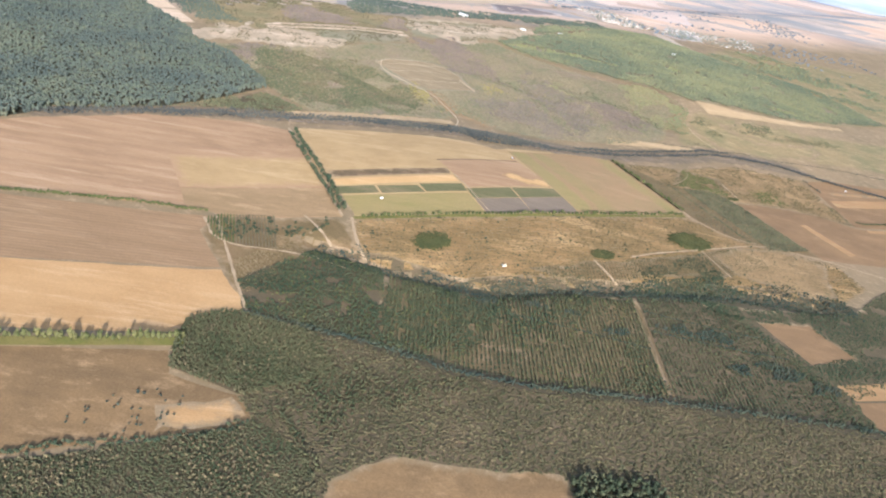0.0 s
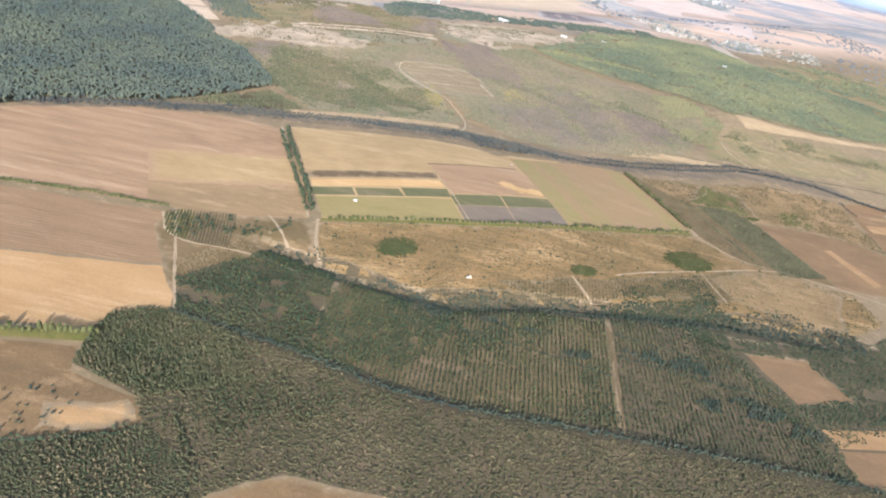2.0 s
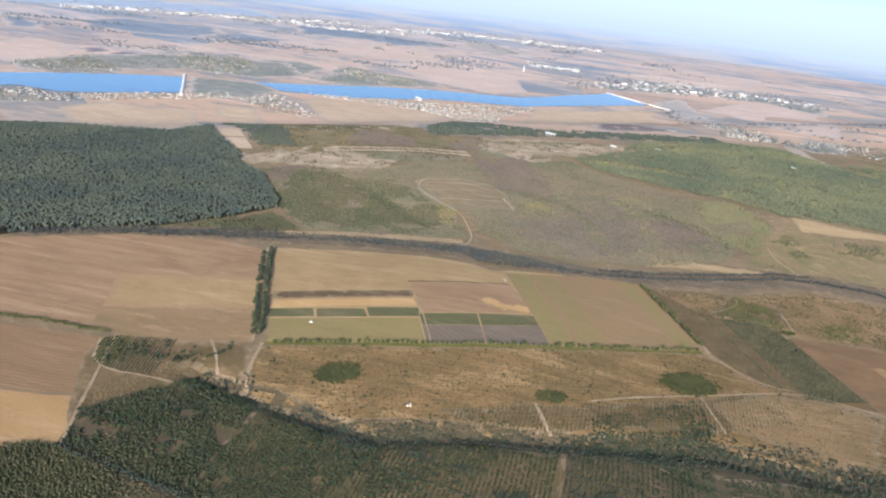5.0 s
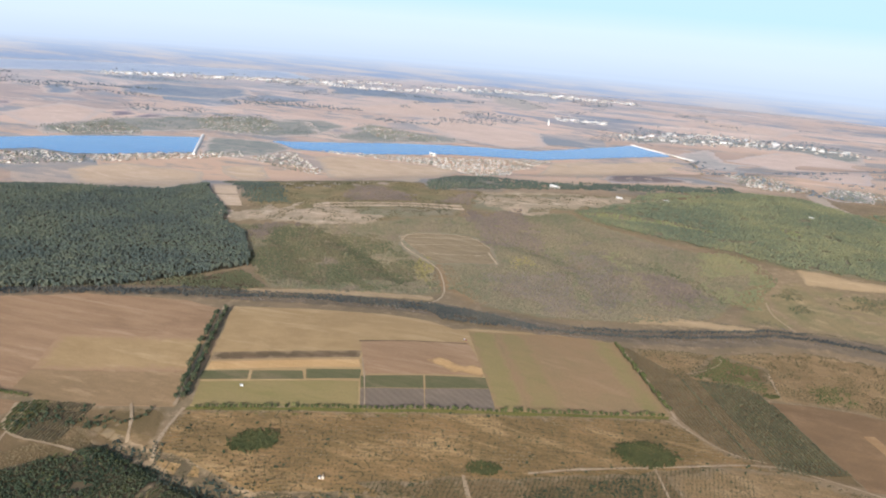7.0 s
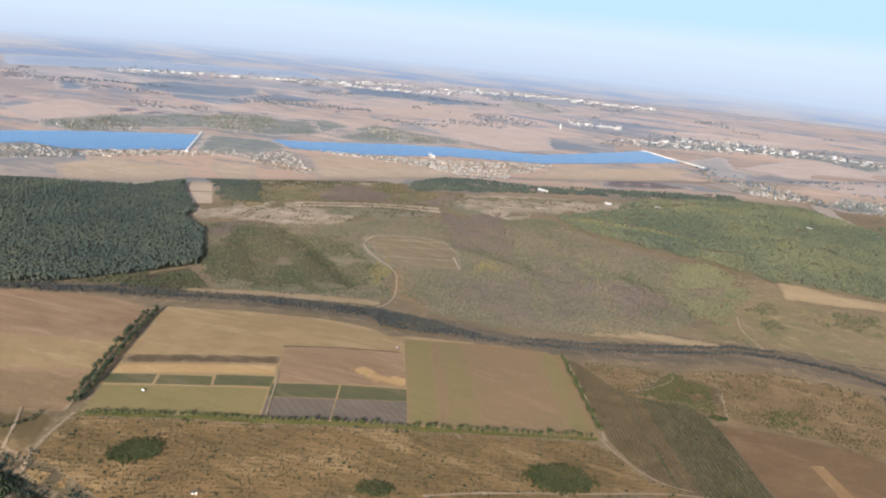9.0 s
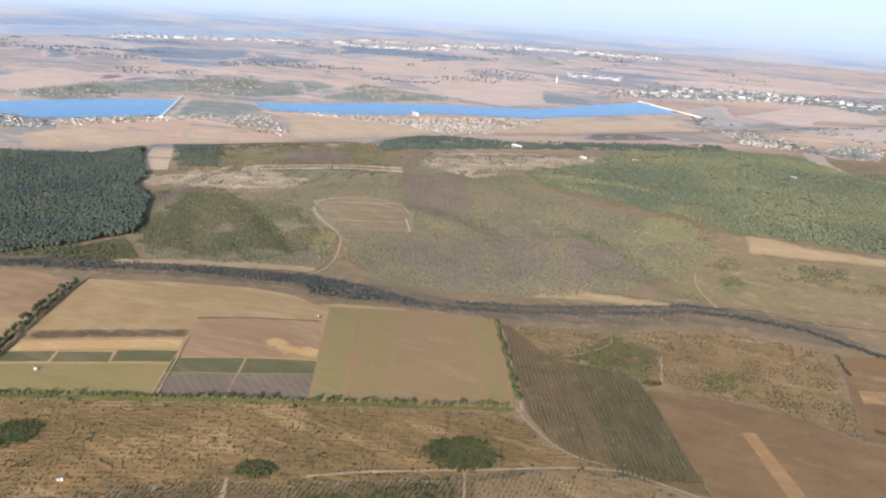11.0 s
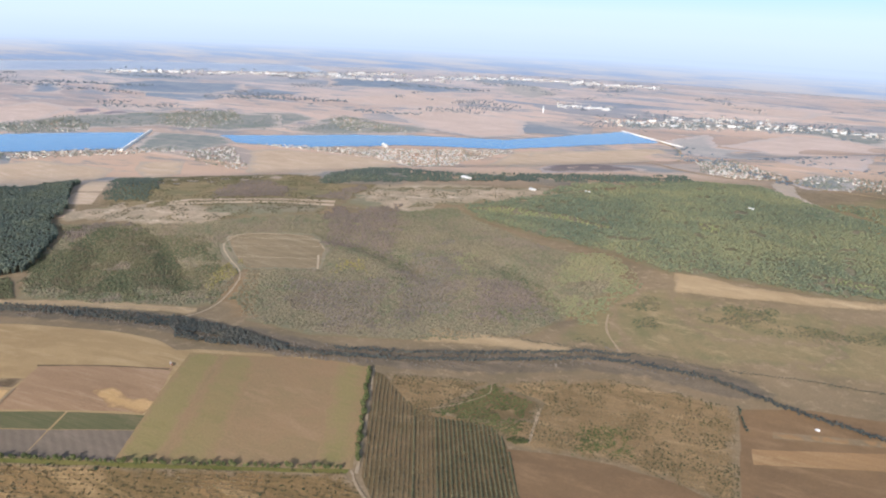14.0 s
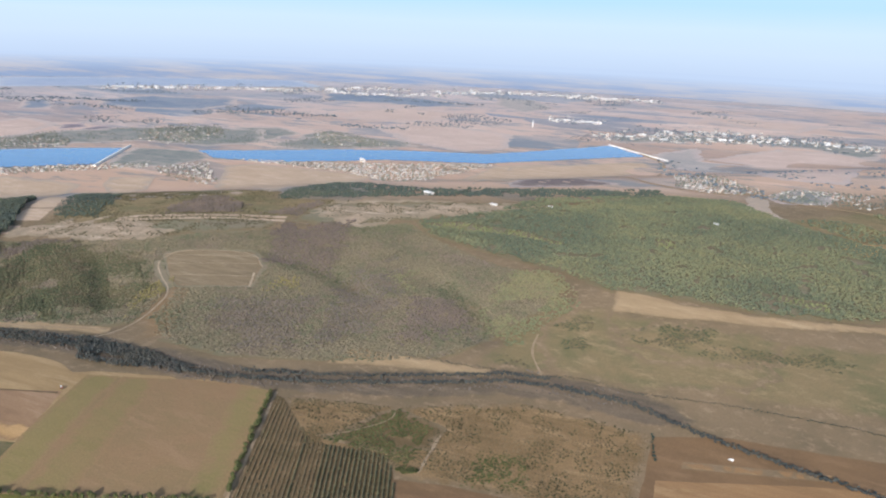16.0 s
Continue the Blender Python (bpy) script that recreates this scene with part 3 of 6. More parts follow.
def stand(name, xy, radius, tall, shapes, material, label, category, seed=1, squat=0.9, stem=True, kind="stuff", group="", vary=0.5):
    """Many plants as one mesh: a crown each, on a short stem where one could be seen."""
    r = np.random.RandomState(seed)
    xy = np.asarray(xy, float)
    count = len(xy)
    rad = radius * (0.65 + 0.7 * r.rand(count))
    high = tall * (1 - vary / 2 + vary * r.rand(count))
    turn = r.rand(count) * 2 * np.pi
    tint = r.rand(count)
    pick = r.randint(0, len(shapes), count)
    base = land(xy[:, 0], xy[:, 1])
    verts, faces, tints, at = [], [], [], 0
    for k, (v, f) in enumerate(shapes):
        idx = np.where(pick == k)[0]
        if not len(idx):
            continue
        c, s = np.cos(turn[idx])[:, None], np.sin(turn[idx])[:, None]
        R = rad[idx][:, None]
        up = np.minimum(R * squat, high[idx][:, None] * 0.5)
        x = (v[:, 0] * c - v[:, 1] * s) * R + xy[idx, 0][:, None]
        y = (v[:, 0] * s + v[:, 1] * c) * R + xy[idx, 1][:, None]
        z = v[:, 2] * up * 1.05 + (base[idx] + high[idx])[:, None] - up
        verts.append(np.stack([x, y, z], 2).reshape(-1, 3))
        faces.append((f[None] + (np.arange(len(idx)) * len(v))[:, None, None]).reshape(-1, 3) + at)
        tints.append(np.repeat(tint[idx], len(v)))
        at += len(idx) * len(v)
    if stem:
        v, f = trunk(3)
        x = v[:, 0] * (rad * 0.09)[:, None] + xy[:, 0][:, None]
        y = v[:, 1] * (rad * 0.09)[:, None] + xy[:, 1][:, None]
        z = v[:, 2] * (high * 0.7)[:, None] + base[:, None]
        verts.append(np.stack([x, y, z], 2).reshape(-1, 3))
        faces.append((f[None] + (np.arange(count) * len(v))[:, None, None]).reshape(-1, 3) + at)
        tints.append(np.repeat(tint, len(v)))
    me = mesh_of(name, np.concatenate(verts), np.concatenate(faces), material, np.concatenate(tints))
    return tagged(new(name, me), label, category, group, kind)


def fill(poly, gap, seed=1, clear=0.0, size=0.03, avoid=(), soft=0.0):
    """Places strewn through an area, about a gap apart; clear: the share left open, in glades."""
    r = np.random.RandomState(seed)
    xs, ys = zip(*poly)
    gx, gy = np.meshgrid(np.arange(min(xs), max(xs), gap), np.arange(min(ys), max(ys), gap))
    x = gx.ravel() + (r.rand(gx.size) - 0.5) * gap * 1.3
    y = gy.ravel() + (r.rand(gx.size) - 0.5) * gap * 1.3
    keep = inside(x, y, rough_edge(poly, True, 8.0, 3.0, seed))
    for hole in avoid:
        keep &= ~inside(x, y, hole)
    x, y = x[keep], y[keep]
    if soft:
        patchy = np.array([noise.noise((a * 0.06, b * 0.06, seed + 3)) for a, b in zip(x, y)])
        keep = depth(np.c_[x, y], poly) / soft + 0.7 * patchy > r.rand(len(x)) * 0.8 + 0.1
        x, y = x[keep], y[keep]
    if clear:
        open_ = np.array([noise.noise((a * size, b * size, seed)) + 0.5 * noise.noise((a * size * 3, b * size * 3, seed)) for a, b in zip(x, y)])
        keep = open_ > np.quantile(open_, clear)
        x, y = x[keep], y[keep]
    return np.c_[x, y]


def along(points, gap, spread, seed=1):
    """Places along a line, swaying to both sides."""
    r = np.random.RandomState(seed)
    out = []
    for (x0, y0), (x1, y1) in zip(points, points[1:]):
        length = math.hypot(x1 - x0, y1 - y0)
        for i in range(max(1, int(length / gap))):
            f = (i + r.rand() * 0.6) * gap / length
            sway = noise.noise((x0 + (x1 - x0) * f, y0 + (y1 - y0) * f, seed * 7.1)) if spread < 3 else noise.noise(((x0 + (x1 - x0) * f) * 0.05, (y0 + (y1 - y0) * f) * 0.05, seed * 7.1))
            w = (r.rand() - 0.5 + 0.5 * sway) * 2 * spread * (1 + 0.7 * sway)
            out.append((x0 + (x1 - x0) * f - (y1 - y0) / length * w, y0 + (y1 - y0) * f + (x1 - x0) / length * w))
    return np.array(out)


def tree_kind(name, label, category, material, radius, tall, seed, cards=110, lumps=9, bushy=0.3):
    """One tree: a tapered trunk with limbs, and a crown of leaf sprays. Stands at the origin."""
    r = np.random.RandomState(seed)
    root = tagged(new(name), label, category)
    tv, tf = trunk(6, 0.35)
    stem_high = tall * 0.62
    foot = max(0.07, tall * 0.022)
    verts, faces = [tv * (foot, foot, stem_high)], [tf]
    for k in range(5):
        a = k * 2.4 + r.rand()
        lv, lf = trunk(4, 0.3)
        reach = radius * 0.75
        lv = lv * (foot * 0.45, foot * 0.45, 1)
        t = lv[:, 2]
        lift = stem_high * (0.4 + 0.1 * k)
        lv = np.c_[lv[:, 0] + math.cos(a) * reach * t, lv[:, 1] + math.sin(a) * reach * t, lift + t * tall * 0.22]
        faces.append(lf + sum(len(v) for v in verts))
        verts.append(lv)
    part("trunk", mesh_of("trunk", np.concatenate(verts), np.concatenate(faces), M_BARK, np.zeros(sum(len(v) for v in verts))), root)
    v, f = crown(seed + 100, cards, lumps, 0.25, 0.55)
    half = tall * (0.5 - bushy * 0.2)
    v = v * (radius, radius, half) + (0, 0, tall - half * 0.95)
    part("crown", mesh_of("crown", v, f, material, np.full(len(v), r.rand())), root)
    return root


def plant_row(kinds, places, seed, low=0.75, high=1.3):
    """Sets trees of the given kinds at the places; the first of each kind stands too."""
    r = np.random.RandomState(seed)
    for i, (x, y) in enumerate(places):
        kind = kinds[r.randint(len(kinds))]
        s = low + (high - low) * r.rand()
        m = pose(x, y, float(land(x, y)), 0, 0, r.rand() * 360) @ Matrix.Diagonal((s, s, s * (0.85 + 0.3 * r.rand()), 1))
        if kind.name in placed:
            copy_thing(kind, m).matrix_basis = m
        else:
            placed.add(kind.name)
            kind.matrix_basis = m


# Ground, sky and water ---------------------------------------------------------
def build_ground():
    gx = np.unique(np.r_[np.arange(-4800, -800, 160), np.arange(-798, 798, 7), np.arange(800, 5200, 160)])
    gy = np.unique(np.r_[np.arange(-4600, -100, 160), np.arange(-98, 1204, 7), np.arange(1204, 1700, 14), np.arange(1700, 5000, 120)])
    X, Y = np.meshgrid(gx, gy)
    Z = land(X, Y)
    nx, ny = len(gx), len(gy)
    i = np.arange(nx * ny).reshape(ny, nx)
    faces = np.stack([i[:-1, :-1], i[:-1, 1:], i[1:, 1:], i[1:, :-1]], 2).reshape(-1, 4)
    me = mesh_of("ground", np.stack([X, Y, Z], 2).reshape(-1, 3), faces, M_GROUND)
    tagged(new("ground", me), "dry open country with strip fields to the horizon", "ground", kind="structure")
    # Ring of far land that glows, with the haze in its colour.
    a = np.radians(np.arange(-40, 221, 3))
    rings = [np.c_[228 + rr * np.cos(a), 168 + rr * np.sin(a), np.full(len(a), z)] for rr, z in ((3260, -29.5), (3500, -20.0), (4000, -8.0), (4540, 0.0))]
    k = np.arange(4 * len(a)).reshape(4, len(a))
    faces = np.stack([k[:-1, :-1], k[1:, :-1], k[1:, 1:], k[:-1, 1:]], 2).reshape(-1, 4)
    tagged(new("backdrop", mesh_of("backdrop", np.concatenate(rings), faces, M_DISTANCE)), "glowing backdrop of hazy blue and rose land below the horizon", "distance", kind="structure")
    count, radius = 96, 4550
    a = np.arange(count) * 2 * np.pi / count
    ring = np.c_[228 + radius * np.cos(a), 168 + radius * np.sin(a)]
    verts = np.r_[np.c_[ring, np.full(count, -120.0)], np.c_[ring, np.full(count, 620.0)]]
    faces = [(k, (k + 1) % count, count + (k + 1) % count, count + k) for k in range(count)]
    tagged(new("backdrop", mesh_of("backdrop", verts, faces, M_HAZE)), "pale hazy sky low over the horizon", "sky", kind="structure")


build_ground()

# Farm fields -----------------------------------------------------------------
MAIN = [(-21, 468), (-85, 618), (-24, 636), (30, 649), (61, 650), (84, 642), (96, 652), (144, 672), (193, 691), (239, 582), (150, 536), (75, 502), (30, 486)]
WEST = [(-90, 609), (-124, 615), (-183, 601), (-232, 581), (-281, 534), (-396, 474), (-360, 396), (-232, 435), (-109, 447), (-101, 441), (-29, 464), (-51, 536)]
MEADOW = [(-24, 463), (30, 481), (75, 497), (150, 531), (238, 577), (273, 552), (309, 543), (351, 540), (360, 504), (318, 463), (268, 467), (234, 460), (171, 440), (117, 425), (71, 405), (24, 408), (-11, 415)]
SCRUB = [(-64, 340), (-32, 335), (0, 330), (44, 318), (81, 315), (120, 318), (156, 320), (225, 323), (288, 324), (348, 240), (312, 132), (-24, 144), (-11, 223), (-18, 248), (-42, 261), (-51, 277), (-72, 300)]
BROWN_S = [(-7, 220), (-6, 234), (6, 245), (19, 253), (64, 253), (93, 257), (99, 234), (72, 198), (12, 192)]
COPSE = [(-89, 331), (-75, 339), (-64, 343), (-27, 333), (-11, 304), (-51, 277), (-87, 289), (-90, 311)]
COPSE_S = [(-180, 168), (-11, 180), (-11, 223), (-18, 248), (-42, 261), (-84, 237), (-127, 220), (-180, 198)]
YOUNG = [(-64, 344), (-75, 369), (-40, 419), (-11, 412), (4, 408), (6, 343), (37, 325), (0, 332), (-32, 337)]
ORCHARD = [(6, 336), (6, 406), (24, 403), (55, 390), (71, 399), (117, 414), (145, 417), (161, 423), (161, 325), (156, 325), (81, 319), (44, 323)]
ORCHARD_E = [(163, 325), (163, 425), (201, 435), (232, 423), (259, 378), (272, 353), (277, 327)]
PLANTATION = [(93, 436), (140, 460), (170, 474), (240, 516), (262, 533), (285, 530), (285, 508), (237, 477), (187, 462), (157, 442), (120, 428)]
EASTLAND = [(208, 683), (271, 703), (331, 738), (407, 736), (414, 635), (356, 647), (305, 645), (248, 637)]
FOREST_W = [(-260, 573), (-195, 618), (-161, 661), (-132, 713), (-136, 727), (-187, 800), (-231, 828), (-246, 864), (-324, 945), (-342, 975), (-359, 908), (-419, 882), (-563, 870), (-648, 768), (-516, 624), (-384, 516), (-283, 539)]
WOOD_M = [(-135, 726), (-180, 801), (-216, 828), (-90, 882), (-5, 960), (48, 1014), (103, 1065), (138, 1033), (235, 967), (296, 942), (315, 888), (288, 828), (273, 780), (228, 747), (200, 735), (138, 708), (88, 708), (54, 735), (43, 713), (-3, 693), (-83, 669)]
CLEARING = [(-37, 853), (-27, 872), (27, 899), (54, 871), (71, 832), (20, 803), (-4, 822)]
PATHSIDE = [(36, 732), (66, 720), (72, 696), (90, 720), (72, 744), (55, 768), (33, 801), (18, 801)]
FOREST_E = [(105, 1071), (150, 1133), (234, 1236), (315, 1380), (408, 1404), (499, 1272), (624, 1200), (672, 1056), (528, 975), (465, 944), (384, 936), (345, 927), (295, 960), (235, 987), (138, 1033)]
CONIFER = [(-112, 1140), (-88, 1236), (42, 1231), (307, 1428), (337, 1380), (79, 1200), (-84, 1098)]
VINES = [(202, 680), (206, 680), (233, 657), (245, 646), (286, 652), (298, 641), (313, 610), (332, 569), (342, 548), (301, 545), (293, 550), (279, 550), (262, 561), (246, 579)]

sheet("field", WEST, M_FALLOW, "rosy fallow field with pale stubble patches")
sheet("field", [(-160, 524), (-57, 559), (-41, 509), (-137, 474)], M_STUBBLE, "pale stubble strip in a fallow field", wobble=1.0, fade=12)
sheet("field", [(-136, 473), (-40, 507), (-29, 465), (-100, 443), (-127, 449)], M_OLIVE, "olive brown fallow strip beside a hedge")
sheet("field", [(-396, 408), (-227, 425), (-107, 439), (-101, 438), (-80, 383), (-195, 357), (-360, 324)], M_PLOUGH, "brown ploughed field with fine furrows")
sheet("field", [(-360, 321), (-193, 356), (-80, 380), (-64, 343), (-75, 339), (-89, 331), (-88, 316), (-165, 299), (-312, 267)], M_GOLD, "golden stubble field")
sheet("field", [(-288, 255), (-160, 285), (-90, 301), (-85, 284), (-68, 279), (-53, 277), (-44, 264), (-56, 251), (-85, 241), (-128, 223), (-240, 180)], M_PASTURE, "sunburnt pasture with scattered bushes", "pasture")
sheet("field", [(-84, 262), (-56, 274), (-47, 265), (-60, 253), (-82, 246)], M_GOLD, "golden dry corner of a pasture", "pasture", wobble=4, fade=8)
sheet("field", MAIN, M_STUBBLE, "large pale stubble field split into plots")
sheet("field", [(32, 588), (100, 621), (125, 573), (55, 537)], M_FALLOW, "rosy brown tilled plot")
sheet("field", [(-33, 496), (56, 529), (68, 499), (-21, 469)], M_SOWN, "pale green grass plot", wobble=0.3)
sheet("field", [(-49, 536), (40, 571), (43, 560), (-44, 524)], M_WEEDS, "weedy dark strip in a stubble field", wobble=0.6, fade=2)
sheet("field", [(-42, 522), (44, 557), (49, 547), (-39, 511)], M_CREAM, "bright straw coloured strip", wobble=0.3)
for corners in ([(-40, 509), (-13, 519), (-8, 508), (-35, 498)], [(-11, 519), (18, 529), (24, 519), (-6, 508)], [(19, 532), (51, 544), (55, 532), (25, 520)],
                [(54, 536), (89, 553), (94.8, 537), (60, 521.5)], [(90, 553.4), (126, 570), (131.6, 556.8), (95.8, 537.4)]):
    sheet("field", corners, M_CROP, "dark green vegetable plot in rows", wobble=0.2)
for corners in ([(60.2, 521), (95, 536.5), (102.5, 515), (69, 499)], [(95.6, 536.8), (131.8, 556.3), (143, 533), (103.2, 515.3)]):
    sheet("field", corners, M_GREYSOIL, "grey brown tilled plot in rows", wobble=0.2)
sheet("field", [(31, 587.5), (64, 603.5), (99, 618.5), (99.5, 617), (64.5, 602), (32, 585.5)], M_WEEDS, "dark ploughed furrow strip", wobble=0.3)
sheet("field", [(84, 576), (89, 585), (95, 584), (105, 579), (114, 583), (125, 582), (124, 569), (113, 569), (104, 567), (96, 573)], M_CREAM, "spilt pale straw patch", wobble=3.0, step=1.5, fade=1.4)
sheet("field", [(93, 644), (117, 653), (147, 671), (193, 690), (240, 582), (159, 541), (141, 532)], M_PALEGRASS, "tan field with faint green strips")
sheet("field", [(93, 644), (110, 652), (158, 541), (141, 532)], M_SOWN, "green sown strip", wobble=0.8, fade=5)
sheet("field", [(112, 653), (132, 663), (181, 552), (161, 542)], M_GREENSTRIP, "dull green sown strip", wobble=1.5, fade=9)
sheet("field", [(176, 681), (193, 690), (239, 581), (224, 574)], M_SOWN, "yellow green margin of a tan field", wobble=3, fade=12)
sheet("field", [(-22, 467), (30, 485), (75, 501), (150, 535), (239, 581), (238, 574), (151, 528), (77, 494), (32, 477), (-20, 460)], M_VERGE, "grass verge below a hedge", "verge", wobble=1.2)
sheet("meadow", MEADOW, M_TUSSOCK, "dry tussock meadow with bushes", "meadow", fade=5)
sheet("meadow", [(-111, 437), (-29, 463), (-8, 416), (-40, 420), (-96, 407)], M_MEADOW, "rough dry grass beside a ravine", "meadow", fade=6)
sheet("scrub_ground", PLANTATION, M_MEADOW, "olive grass between rows of shrubs", "plantation floor", wobble=3, fade=8)
sheet("scrub_ground", [(-104, 438), (-110, 420), (-64, 343), (-58, 350), (-40, 419), (-10, 416), (-30, 426), (-80, 430)], M_MEADOW, "dry grass with bushes beside a track", "meadow", wobble=2, fade=6)
sheet("scrub_ground", [(-42, 432), (24, 420), (52, 412), (95, 428), (150, 441), (200, 459), (270, 478), (340, 474), (345, 440), (262, 435), (200, 440), (120, 412), (71, 398), (24, 394), (-40, 410)], M_SCRUBSOIL, "dark rough ground in a ravine", "ravine", wobble=3, fade=3)
sheet("scrub_ground", SCRUB, M_SCRUBSOIL, "brown ground under low scrub", "scrub", wobble=3)
sheet("scrub_ground", YOUNG, M_SCRUBSOIL, "rough ground under young trees", "scrub", wobble=4)
sheet("scrub_ground", ORCHARD, M_ORCHSOIL, "dry grass between orchard rows", "orchard floor", wobble=5)
sheet("scrub_ground", ORCHARD_E, M_SCRUBSOIL, "rough grass in an overgrown orchard", "orchard floor")
sheet("forest_floor", COPSE, M_SCRUBSOIL, "dark ground under a copse", "forest floor")
sheet("forest_floor", COPSE_S, M_SCRUBSOIL, "dark ground under young woodland", "forest floor")
sheet("field", BROWN_S, M_PASTURE, "brown sunburnt field among scrub", wobble=2.5, fade=4)
sheet("field", [(235, 421), (282, 431), (299, 399), (257, 380)], M_BROWN, "small brown ploughed field")
sheet("field", [(208, 683), (271, 703), (331, 738), (407, 736), (414, 635), (384, 642), (356, 647), (303, 637), (291, 649), (248, 637), (225, 656)], M_DRYLAND, "dry weedy land beside a creek", "meadow", wobble=3, fade=9)
sheet("field", [(248, 652), (268, 702), (304, 692), (308, 668), (288, 655)], M_MEADOW, "weedy green plot on dry land", "meadow", wobble=3, fade=10)
sheet("field", VINES, M_MEADOW, "brown ground between vine rows", "vineyard floor")
sheet("field", [(300, 635), (329, 643), (356, 645), (385, 643), (414, 629), (504, 648), (552, 576), (344, 545)], M_BROWN, "wide bare brown field")
sheet("field", [(353, 613), (360, 616), (383, 567), (375, 563)], M_ORANGE, "narrow orange stubble strip", wobble=0.5)
sheet("field", [(414, 633), (409, 735), (447, 751), (564, 768), (564, 672)], M_BROWN, "brown tilled field beside a creek")
sheet("field", [(417, 692), (490, 722), (540, 737), (540, 718), (487, 703), (418, 677)], M_ORANGE, "orange stubble strip in tilled land", wobble=0.5)
sheet("field", [(423, 630), (470, 645), (470, 638), (424, 625)], M_ORANGE, "orange stubble strip in tilled land", wobble=0.5)
sheet("field", [(427, 716), (500, 738), (500, 731), (427, 709)], M_ORANGE, "narrow orange strip beside a creek", wobble=0.4, fade=2)

sheet("creek_bank", [(-270, 545), (-200, 592), (-149, 612), (-96, 628), (-21, 648), (59, 660), (93, 664), (140, 668), (167, 678), (212, 690), (265, 712), (318, 742), (350, 748), (405, 746), (440, 760), (395, 782), (340, 782), (310, 776), (255, 748), (205, 722), (160, 704), (100, 700), (55, 698), (-25, 682), (-100, 658), (-155, 642), (-210, 616), (-280, 572)], M_BANK, "brown leafless ground along a creek", "bank", wobble=3, fade=6)
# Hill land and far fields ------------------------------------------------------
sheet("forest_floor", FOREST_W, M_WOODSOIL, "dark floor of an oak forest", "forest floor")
sheet("forest_floor", [(-300, 558), (-195, 615), (-128, 700), (-84, 668), (-100, 654), (-155, 638), (-210, 612)], M_SCRUBSOIL, "dark floor of scrub below a forest", "forest floor", wobble=4, fade=4)
sheet("forest_floor", WOOD_M, M_HILLSOIL, "brown floor of an autumn wood", "forest floor", fade=14)
sheet("forest_floor", FOREST_E, M_HILLSOIL, "dark floor of a green forest", "forest floor", fade=18)
sheet("clearing", CLEARING, M_CLEARING, "tan grassy clearing in a wood", "clearing", wobble=2, fade=4)
sheet("field", PATHSIDE, M_OLIVE, "dry grass beside a forest path", "meadow", wobble=2, fade=14)
sheet("field", [(347, 933), (364, 936), (400, 929), (461, 942), (564, 986), (564, 973), (457, 919), (391, 897), (354, 891)], M_PALE, "long tan grass strip below a forest", wobble=3, fade=5)
for corners in ([(-275, 888), (-247, 901), (-279, 946), (-305, 933)], [(-307, 938), (-283, 951), (-318, 1001), (-354, 1006)], [(-240, 843), (-225, 850), (-246, 878), (-263, 870)]):
    sheet("field", corners, M_TAN, "bare tan plot beside a forest", wobble=2)
sheet("field", [(-104, 657), (-62, 677), (-15, 695), (44, 713), (51, 700), (2, 684), (-52, 666), (-91, 649)], M_PALE, "dry grass strip below a wood", "meadow", wobble=2, fade=4)
sheet("field", [(206, 763), (252, 769), (300, 775), (302, 763), (252, 750), (198, 730)], M_PALE, "sunburnt grass above a creek", "meadow", wobble=4, fade=6)
sheet("rough_ground", [(288, 770), (360, 788), (504, 806), (620, 830), (620, 950), (470, 903), (356, 890), (315, 884), (296, 830)], M_HILLOLIVE, "olive brown grass above a creek", "rough ground", wobble=6, fade=16)
sheet("rough_ground", [(465, 1275), (470, 1330), (560, 1440), (900, 1500), (900, 1000), (690, 1050), (600, 1160), (520, 1230)], M_HILLOLIVE, "olive brown slope beside a forest", "rough ground", wobble=8, fade=20)
sheet("rough_ground", [(312, 836), (335, 784), (375, 783), (427, 795), (467, 821), (473, 869), (404, 827), (372, 839), (346, 903), (324, 887)], M_HILLOLIVE, "sandy grass on a hillside", "rough ground", wobble=9, step=3, fade=14)
sheet("rough_ground", [(364, 856), (390, 890), (432, 897), (477, 909), (474, 877), (439, 838), (404, 840), (372, 839)], M_HILLOLIVE, "olive grass on a hillside", "rough ground", wobble=9, step=3, fade=14)
sheet("field", [(-239, 900), (-160, 915), (-13, 1007), (-5, 957), (-90, 882), (-212, 855)], M_HILLSOIL, "olive brown hill land", "rough ground", wobble=9, fade=20)
sheet("rough_ground", [(-240, 900), (-265, 960), (-400, 1115), (-227, 1123), (-112, 1138), (-84, 1098), (0, 1120), (-10, 1000), (-90, 940), (-160, 915)], M_HILLOLIVE, "olive brown ridge with scrub", "rough ground", wobble=8, fade=16)
sheet("rough_ground", [(-250, 856), (-224, 893), (-226, 919), (-191, 951), (-75, 910), (-85, 873), (-110, 859), (-153, 860), (-191, 856), (-226, 842)], M_ROUGH, "rough tan ground with bushes", "rough ground", wobble=12, step=3, fade=10)
sheet("field", [(-28, 1087), (85, 1159), (223, 1227), (210, 1173), (111, 1088), (41, 1012), (-15, 1000)], M_HILLSOIL, "olive brown hill land", "rough ground", wobble=9, fade=20)
sheet("rough_ground", [(-13, 1047), (-15, 1116), (83, 1165), (134, 1172), (198, 1229), (237, 1215), (162, 1134), (98, 1089), (66, 1018), (34, 1025)], M_ROUGH, "rough tan hilltop with diggings", "rough ground", wobble=12, step=3, fade=12)
